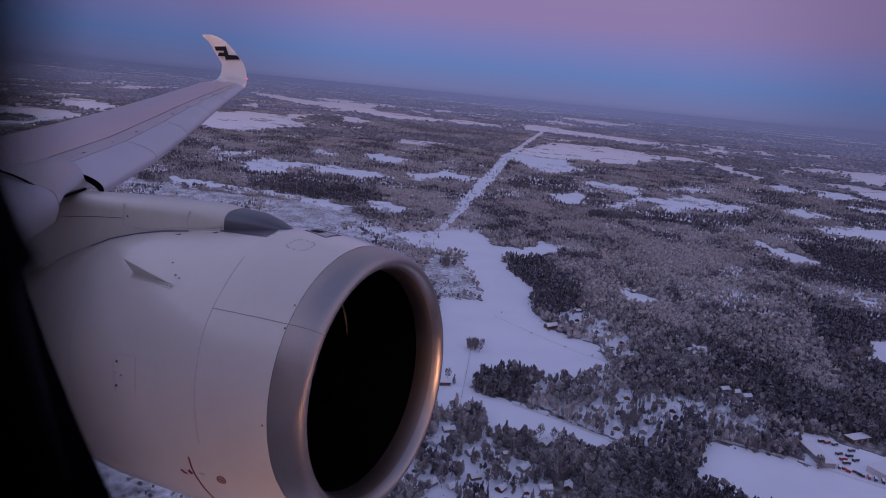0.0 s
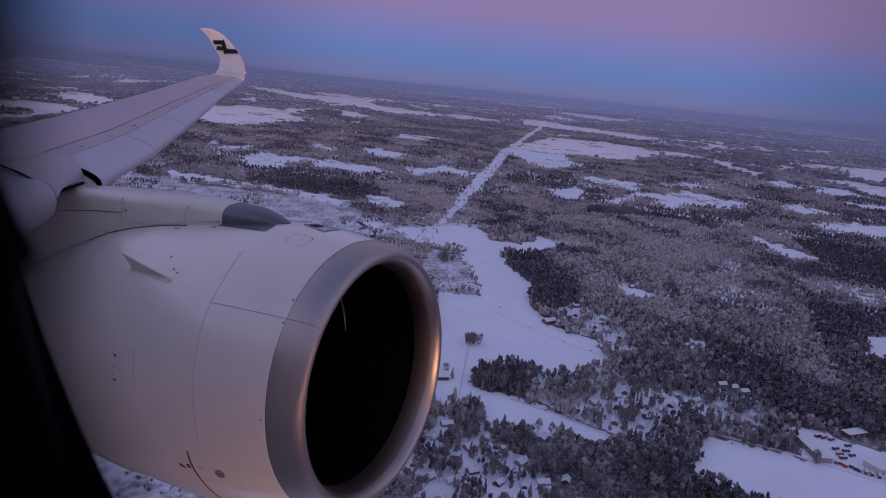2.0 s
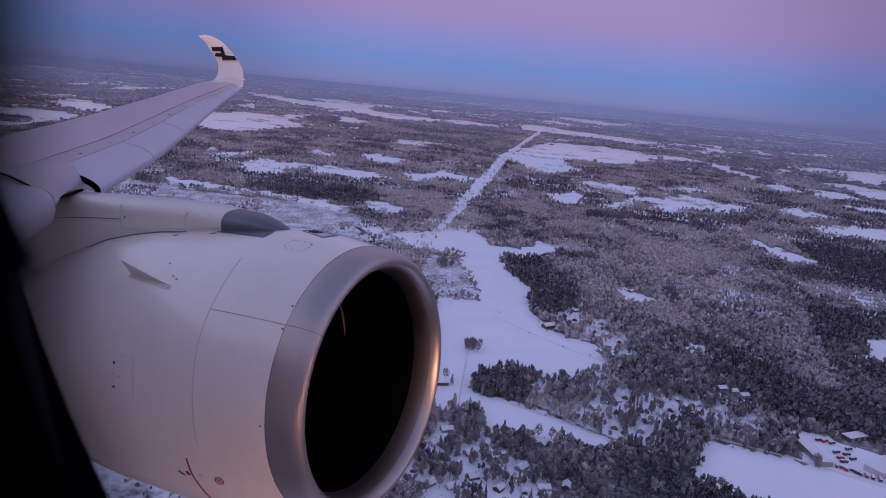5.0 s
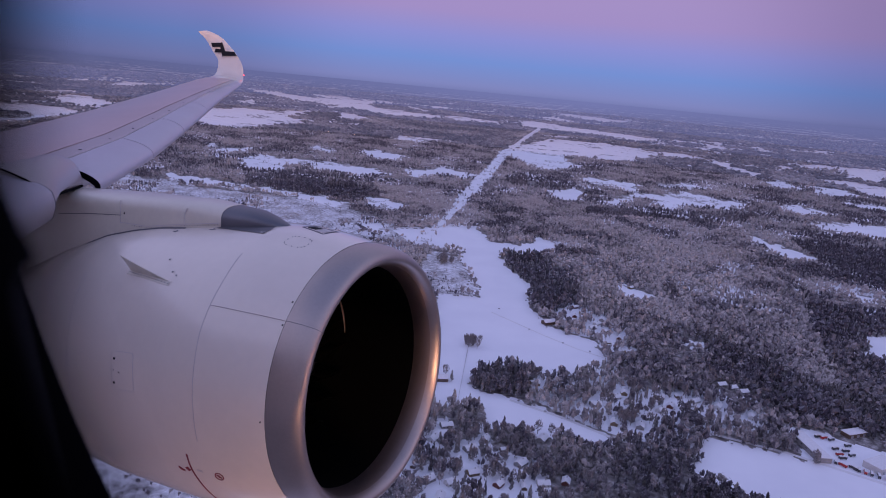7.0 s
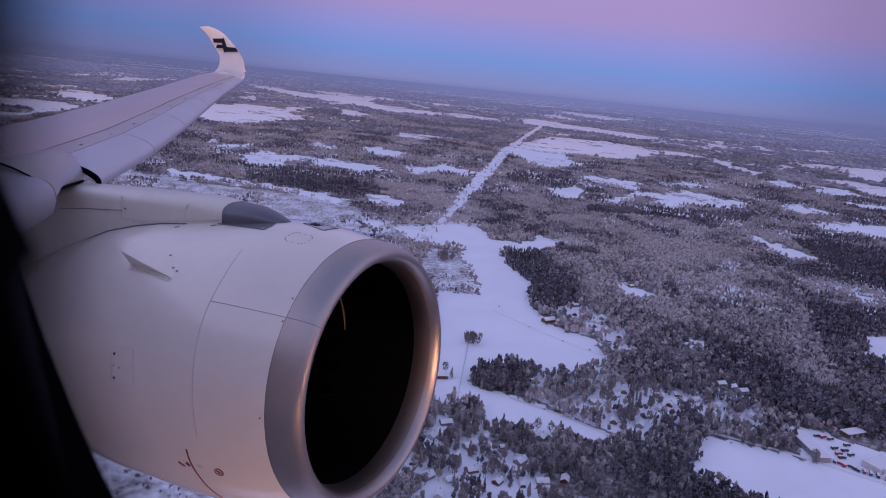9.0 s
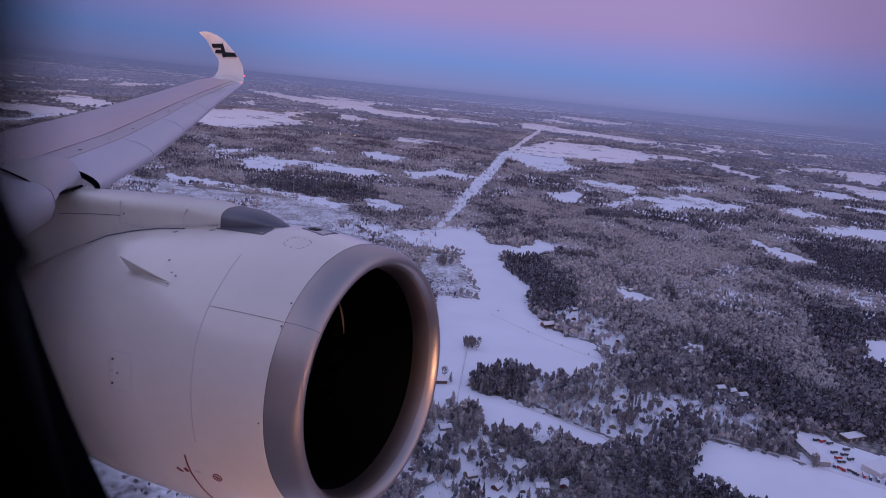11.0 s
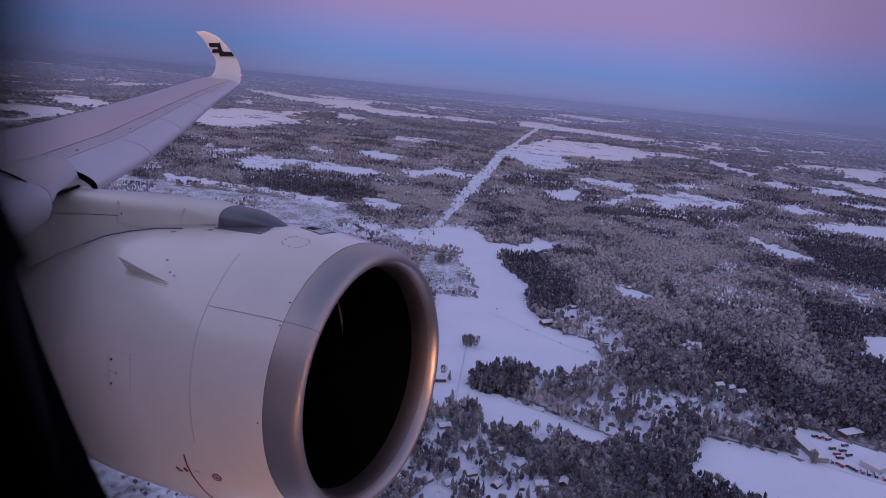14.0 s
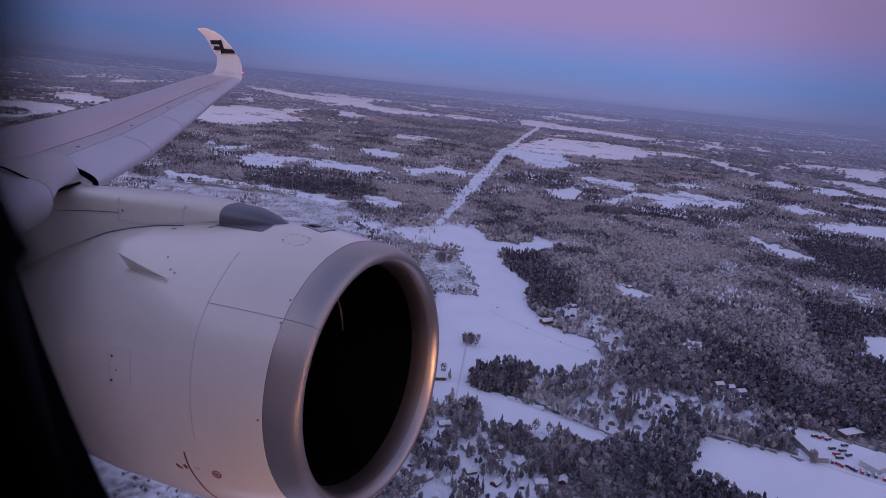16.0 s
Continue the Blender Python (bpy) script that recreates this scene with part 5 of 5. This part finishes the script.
def cowl_dot(name, x, a, size, mat, label="", stretch=1.0):
    return cowl_line(name, ((x - size * stretch / 2, a), (x + size * stretch / 2, a)), size, mat, label, 0.006, 1)


cowl_line("panel_joint", [(1.02, 27), (0.965, 40.8), (0.955, 50.1)], 0.006, SEAMPALE)
cowl_line("panel_joint", [(0.955, 50.1), (0.938, 60), (0.90, 69.5), (0.865, 80.6), (0.845, 88), (0.83, 97)], 0.006, SEAMPALE)
cowl_line("panel_joint", [(0.958, 50.1), (0.472, 50.3), (0.0, 50.3)], 0.005, SEAMBROWN, "dark lengthwise joint")
cowl_line("panel_joint", [(3.40, 42), (3.28, 52), (3.06, 77.6), (2.90, 95.6), (2.79, 113), (2.7, 126)], 0.014, SEAMPALE)
cowl_line("access_hatch", [(2.20, 70.8), (1.86, 70.5), (1.835, 71.4), (1.765, 82.6), (1.785, 83.5), (2.12, 84.2), (2.15, 83.3), (2.225, 71.7)], 0.006, SEAMPALE, "outline of a small access hatch", steps=4, closed=True)
for x, a, s in ((2.155, 73.4, 0.026), (2.115, 81.8, 0.026), (2.14, 77.4, 0.013), (2.04, 77.9, 0.018)):
    cowl_dot("latch", x, a, s, BLACK, "dark hatch latch", 1.4)
# strake fin with its riveted foot
rows = []
for k in range(13):
    g = k / 12
    x, a, h = 1.72 + 0.80 * g, 43.4 - 3.3 * g, 0.004 + 0.25 * g ** 1.15
    top = Vector(round_skin(x + 0.02 * g, a - 1.2 * g, h))
    rows.append([round_skin(x, a - 0.3, -0.02), top + Vector((0, 0.003, 0.003)), top - Vector((0, 0.003, 0.003)), round_skin(x, a + 0.3, -0.02)])
loft("strake", rows, PYLON, cowl, "thin pale strake fin", caps=True, smooth=False)
cowl_line("strake_foot", [(2.56, 40.6), (2.1, 42.5), (1.72, 44.3)], 0.06, PYLON, "riveted strake foot", 0.007)
for k in range(14):
    cowl_line("rivet", ((2.53 - 0.06 * k, 40.75 + 0.265 * k), (2.515 - 0.06 * k, 40.8 + 0.265 * k)), 0.012, SEAM, "", 0.012, 1)
for x, a in ((2.02, 33.5), (1.80, 39.2), (1.70, 40.5)):
    cowl_dot("fastener", x, a, 0.016, SEAM, "small dark fastener", 1.6)
for x, a in ((2.56, 14.5), (1.976, 11.6)):
    cowl_line("cross_mark", [(x - 0.05, a), (x + 0.05, a + 0.3)], 0.012, SEAM, "small dark cross mark")
    cowl_line("cross_mark", [(x, a - 0.8), (x - 0.01, a + 1.0)], 0.012, SEAM)
for x, a in ((0.024, 42.7), (0.012, 52.0), (0.044, 87.3)):
    cowl_dot("fastener", x, a, 0.016, BLACK)
# oval of screws and the flush vent on the crown
for k in range(16):
    w = 6.28319 * k / 16
    sx, sa = math.copysign(abs(math.cos(w)) ** 0.6, math.cos(w)), math.copysign(abs(math.sin(w)) ** 0.6, math.sin(w))
    cowl_dot("screw", 0.535 + 0.15 * sx, 13.3 + 4.0 * sa, 0.009, SEAM)
cowl_line("vent_frame", [(0.84, -1.4), (0.454, 1.2), (0.444, -8.0), (0.80, -8.5)], 0.02, SEAM, "dark frame of a flush vent", closed=True)
cowl_line("vent_mouth", [(0.78, -4.2), (0.64, -4.0)], 0.13, BLACK, "black vent mouth", 0.006)
cowl_line("vent_plate", [(0.61, -3.9), (0.48, -3.6)], 0.20, SEAMPALE, "grey vent plate", 0.005)
# red service markings
cowl_line("red_line", [(1.037, 103.1), (1.046, 108), (1.044, 112), (1.030, 117.2), (1.024, 125.8), (1.02, 134)], 0.020, RED, "dark red curved marking")
cowl_line("red_ring", [(0.687 + 0.052 * math.cos(w * 0.5236), 112.2 + 1.75 * math.sin(w * 0.5236)) for w in range(12)], 0.014, RED, "small red ring marking", steps=2, closed=True)
cowl_line("red_bar", [(0.715, 111.4), (0.66, 113.0)], 0.02, RED)
cowl_line("red_bar", [(0.70, 113.0), (0.675, 111.4)], 0.012, RED)
cowl_line("red_arrow", [(1.245, 110.2), (1.195, 111.4)], 0.035, RED)
cowl_line("red_arrow", [(1.225, 111.2), (1.16, 111.7)], 0.025, RED)
cowl_line("red_arrow", [(1.12, 109.6), (1.085, 111.3)], 0.045, RED)
cowl_line("grey_stencil", [(0.97, 110.3), (0.89, 110.5)], 0.03, SEAMPALE, "faint grey stencil bar")

# ---- pylon over the engine
rings = []
for f0, top, half, low in ((-4.9, -1.705, 0.05, -1.95), (-5.04, -1.66, 0.12, -2.0), (-5.23, -1.605, 0.19, -2.0), (-5.45, -1.558, 0.25, -2.05), (-5.85, -1.54, 0.295, -2.1), (-5.85, -1.534, 0.302, -2.1), (-6.2, -1.51, 0.33, -2.2), (-7.2, -1.545, 0.35, -2.4), (-8.2, -1.59, 0.37, -2.9),
                           (-9.2, -1.665, 0.40, -3.3), (-10.4, -1.76, 0.40, -3.5), (-12, -1.5, 0.3, -3.3)):
    mid = 6.83 + 0.088 * (-3.84 - f0)
    ring = []
    for k in range(17):
        a = math.pi * k / 16
        c, s = math.cos(a), math.sin(a)
        ring.append((f0, mid - half * math.copysign(abs(c) ** 0.75, c), top - 0.20 * (1 - s ** 0.75 if s > 0 else 1) * min(1, half / 0.32)))
    ring.append((f0, mid + half, low))
    ring.append((f0, mid - half * 1.12, low))
    rings.append(ring)
pylon = loft("pylon", rings[5:], PYLON, airliner, "grey engine pylon with riveted panel joints")
loft("pylon_nose", rings[:5], DARKMETAL, pylon, "dark metal nose of the pylon")


def pylon_side(f, u, out=0.004):
    """A point on the cabin side of the pylon."""
    half = float(np.interp(-f, (5.6, 6.2, 7.2, 8.2, 9.2), (0.302, 0.33, 0.35, 0.37, 0.40)))
    return (f, 6.83 + 0.088 * (-3.84 - f) - half - out - 0.045 * max(0, -1.68 - u), u)


def pylon_line(path, width, mat):
    rows = []
    for (f0, u0), (f1, u1) in zip(path, path[1:]):
        n = math.hypot(f1 - f0, u1 - u0)
        of, ou = -(u1 - u0) / n * width / 2, (f1 - f0) / n * width / 2
        for k in range(9):
            f, u = f0 + (f1 - f0) * k / 8, u0 + (u1 - u0) * k / 8
            rows.append([pylon_side(f + of, u + ou, -0.01), pylon_side(f + of, u + ou), pylon_side(f - of, u - ou), pylon_side(f - of, u - ou, -0.01)])
    return loft("panel_joint", rows, mat, pylon, closed=False, caps=False, smooth=False)


pylon_line([(-9.08, -1.99), (-8.4, -1.91), (-7.72, -1.85)], 0.008, SEAM)
pylon_line([(-7.72, -1.64), (-7.74, -1.97)], 0.009, SEAMPALE)
RIVET_LINE = [(-7.74, -1.955), (-7.2, -1.945), (-6.5, -1.825), (-5.87, -1.735)]
pylon_line(RIVET_LINE, 0.009, SEAMPALE)
pylon_line([(-6.42, -1.60), (-6.48, -1.70), (-6.48, -1.81)], 0.007, SEAMPALE)
pylon_line([(-7.66, -1.815), (-7.635, -1.815)], 0.026, BLACK)
for k in range(34):
    f = -7.5 + 1.6 * k / 33
    u = float(np.interp(f, [q[0] for q in RIVET_LINE], [q[1] for q in RIVET_LINE])) - 0.02
    pylon_line([(f, u), (f + 0.012, u)], 0.010, SEAM)
# dark sealed gap where the pylon meets the cowl, and the plate under its nose
cowl_line("joint_seal", [(4.4, 18), (3.9, 14.8), (3.4, 12.8), (2.9, 11.8), (2.5, 11.2)], 0.018, SEAM, "dark rubber seal along the pylon", 0.012)
loft("nose_plate", [[round_skin(x, a0 + (a1 - a0) * k / 8, 0.006) for k in range(9)] for x, a0, a1 in ((1.96, 10.3, 2.0), (1.7, 11.4, 0.5), (1.47, 12.3, -1.0), (1.27, 12.6, -3.0), (1.16, 12.7, 1.5), (1.085, 12.7, 8.0))],
     DARKMETAL, cowl, "dark plate under the pylon nose", closed=False, caps=False)
cowl_dot("placard", 1.13, 11.6, 0.03, SEAMPALE, "tiny pale placard", 1.6)

# emblem on the winglet: plain dark bars
def emblem(name, corners):
    mid = sum((Vector(c) for c in corners), Vector()) / len(corners)
    vs = [mid + (Vector(c) - mid) * Vector((1.04, 1.2, 1.2)) + Vector((0, -0.07, 0.01)) for c in corners]
    back = [v + Vector((0, 0.03, 0)) for v in vs]
    k = len(vs)
    faces = [tuple(range(k)), tuple(range(2 * k - 1, k - 1, -1))] + [(i, k + i, k + (i + 1) % k, (i + 1) % k) for i in range(k)]
    child(name, mesh_from(name, vs + back, faces, BLACK, False), winglet, "dark navy bar")


emblem("emblem_bar", ((-25.93, 29.44, 2.27), (-25.24, 29.45, 2.28), (-25.12, 29.39, 2.10), (-25.81, 29.39, 2.09)))
emblem("emblem_bar", ((-25.24, 29.446, 2.28), (-24.92, 29.32, 1.86), (-25.01, 29.24, 1.63), (-25.30, 29.386, 2.09)))
emblem("emblem_bar", ((-25.56, 29.342, 1.96), (-25.22, 29.342, 1.95), (-25.13, 29.30, 1.80), (-25.60, 29.294, 1.80)))
emblem("emblem_bar", ((-24.95, 29.315, 1.84), (-24.32, 29.304, 1.82), (-24.12, 29.25, 1.65), (-25.01, 29.236, 1.63)))

# joints and fasteners on the wing
def wing_line(path, width, mat, lift=0.006):
    rows = []
    for (o0, c0), (o1, c1) in zip(path, path[1:]):
        for k in range(25):
            o, c = o0 + (o1 - o0) * k / 24, c0 + (c1 - c0) * k / 24
            x, y, z = skin(o, c, True, lift)
            if abs(o1 - o0) > 0.5:
                rows.append([(x + width / 2, y, z - lift), (x + width / 2, y, z), (x - width / 2, y, z), (x - width / 2, y, z - lift)])
            else:
                rows.append([(x, y + width / 2, z - lift), (x, y + width / 2, z), (x, y - width / 2, z), (x, y - width / 2, z - lift)])
    return loft("panel_joint", rows, mat, wing, closed=False, caps=False, smooth=False)


wing_line([(7.65, 0.138), (27.1, 0.138)], 0.016, SEAMPALE, 0.014)
wing_line([(2.5, 0.20), (6.7, 0.215), (8, 0.22), (27.2, 0.235)], 0.009, SEAMBROWN, 0.010)
for o in (9.0, 10.5, 12.0, 13.6, 15.2, 17.0, 19.0, 21.0, 23.0, 25.0):
    x, y, z = skin(o, 0.165)
    part("fastener", box_bm((0.035, 0.05, 0.014), (x, y, z + 0.004)), SEAM, wing)

for ob in list(engine.children):
    ob.parent = airliner
    ob.matrix_basis = engine.matrix_basis @ ob.matrix_basis
bpy.data.objects.remove(engine)
for ob in list(wing.children):
    if ob.children:
        ob.parent = airliner

# ---- cabin wall with the window that the view goes through
RIM_O = 0.12


def window_edge(scale, count=72):
    pts = []
    for k in range(count):
        a = 6.28319 * k / count
        c, s = math.cos(a), math.sin(a)
        pts.append((-0.020 + 0.18 * scale * c, 0.1 + 0.30 * scale * s))
    return pts


fuselage = new("cabin_wall")
fuselage.parent = airliner
loft("window_frame", [[(f * s, o, u * s) for f, u in window_edge(1)] for s, o in ((1.28, 0.116), (1.08, 0.112), (1.02, 0.115), (1.0, 0.12), (1.2, 0.14), (1.45, 0.12))], RUBBER, fuselage, "black window surround, out of focus", caps=False)
def lining_edge(scale, o, count=72):
    """A ring of the soft inner lining, set close so its blur darkens the left."""
    return [(0.0245 + 0.1 * scale * math.cos(6.28319 * k / count), o, 0.06 + 0.2 * scale * math.sin(6.28319 * k / count)) for k in range(count)]


outer = [[(f * g, o, u * g) for f, u in window_edge(1)] for g, o in ((1.285, 0.117), (1.15, 0.108))]
loft("window_lining", outer + [lining_edge(g, o) for g, o in ((1.75, 0.085), (1.12, 0.055), (1.0, 0.045), (1.1, 0.040), (2.6, 0.038))], CABIN, fuselage, "dark blue-grey plastic window lining", caps=False)
# dark strip added on the aft side by the lens; its blur dims the left
EDGE_DIMMER = ((-0.01848, 0.00771), (-0.01898, 0.00433), (-0.0195, 0.00055), (-0.01979, -0.00278), (-0.0197, -0.00544), (-0.01929, -0.00819), (-0.01827, -0.01091), (-0.01699, -0.01363), (-0.01444, -0.01742))
rows = []
for f, u in EDGE_DIMMER:
    rows.append([(f + df, 0.0135 + do, u) for df, do in ((0, 0), (-0.0012, 0.0016), (-0.005, 0.003), (-0.03, 0.012), (-0.045, 0.03), (-0.05, 0.03), (-0.032, 0.006), (-0.006, -0.001), (-0.0016, -0.001))])
loft("lining_fold", rows, RUBBER, fuselage, "added blurred dark strip that dims the left edge", closed=True)
rings = []
for f0 in (-38, -3, -0.44, 0.35, 3, 17):
    rings.append([(f0, -2.78 + 2.99 * math.cos(6.28319 * k / 48), -0.55 + 2.99 * math.sin(6.28319 * k / 48)) for k in range(48)])
bm = bmesh.new()
vs = [[bm.verts.new(p) for p in r] for r in rings]
for i in range(5):
    for k in range(48):
        if i == 2 and abs(rings[2][k][2] + rings[2][(k + 1) % 48][2]) / 2 < 0.48 and rings[2][k][1] > 0:
            continue
        bm.faces.new((vs[i][k], vs[i][(k + 1) % 48], vs[i + 1][(k + 1) % 48], vs[i + 1][k]))
bm.faces.new(vs[0])
bm.faces.new(vs[-1][::-1])
part("fuselage_skin", bm, WHITE, fuselage, "white fuselage skin", True)
# unseen belly fairing under the wing root, lowered to keep horizon glow off the cowl
rings = []
for f0, half, low in ((3.6, 1.0, -3.60), (2.2, 2.0, -4.3), (0.6, 2.65, -4.85), (-0.8, 2.8, -5.15), (-3, 2.9, -5.25), (-18, 2.9, -5.25), (-24, 1.8, -3.9)):
    ring = []
    for k in range(32):
        a = 6.28319 * k / 32
        c, d = math.cos(a), math.sin(a)
        ring.append((f0, -2.78 + half * math.copysign(abs(c) ** 0.7, c), -2.3 + (0.4 if d > 0 else -2.3 - low) * math.copysign(abs(d) ** 0.7, d)))
    rings.append(ring)
loft("belly_fairing", rings, WHITE, fuselage, "unseen white belly fairing, hung low to shade the engine")
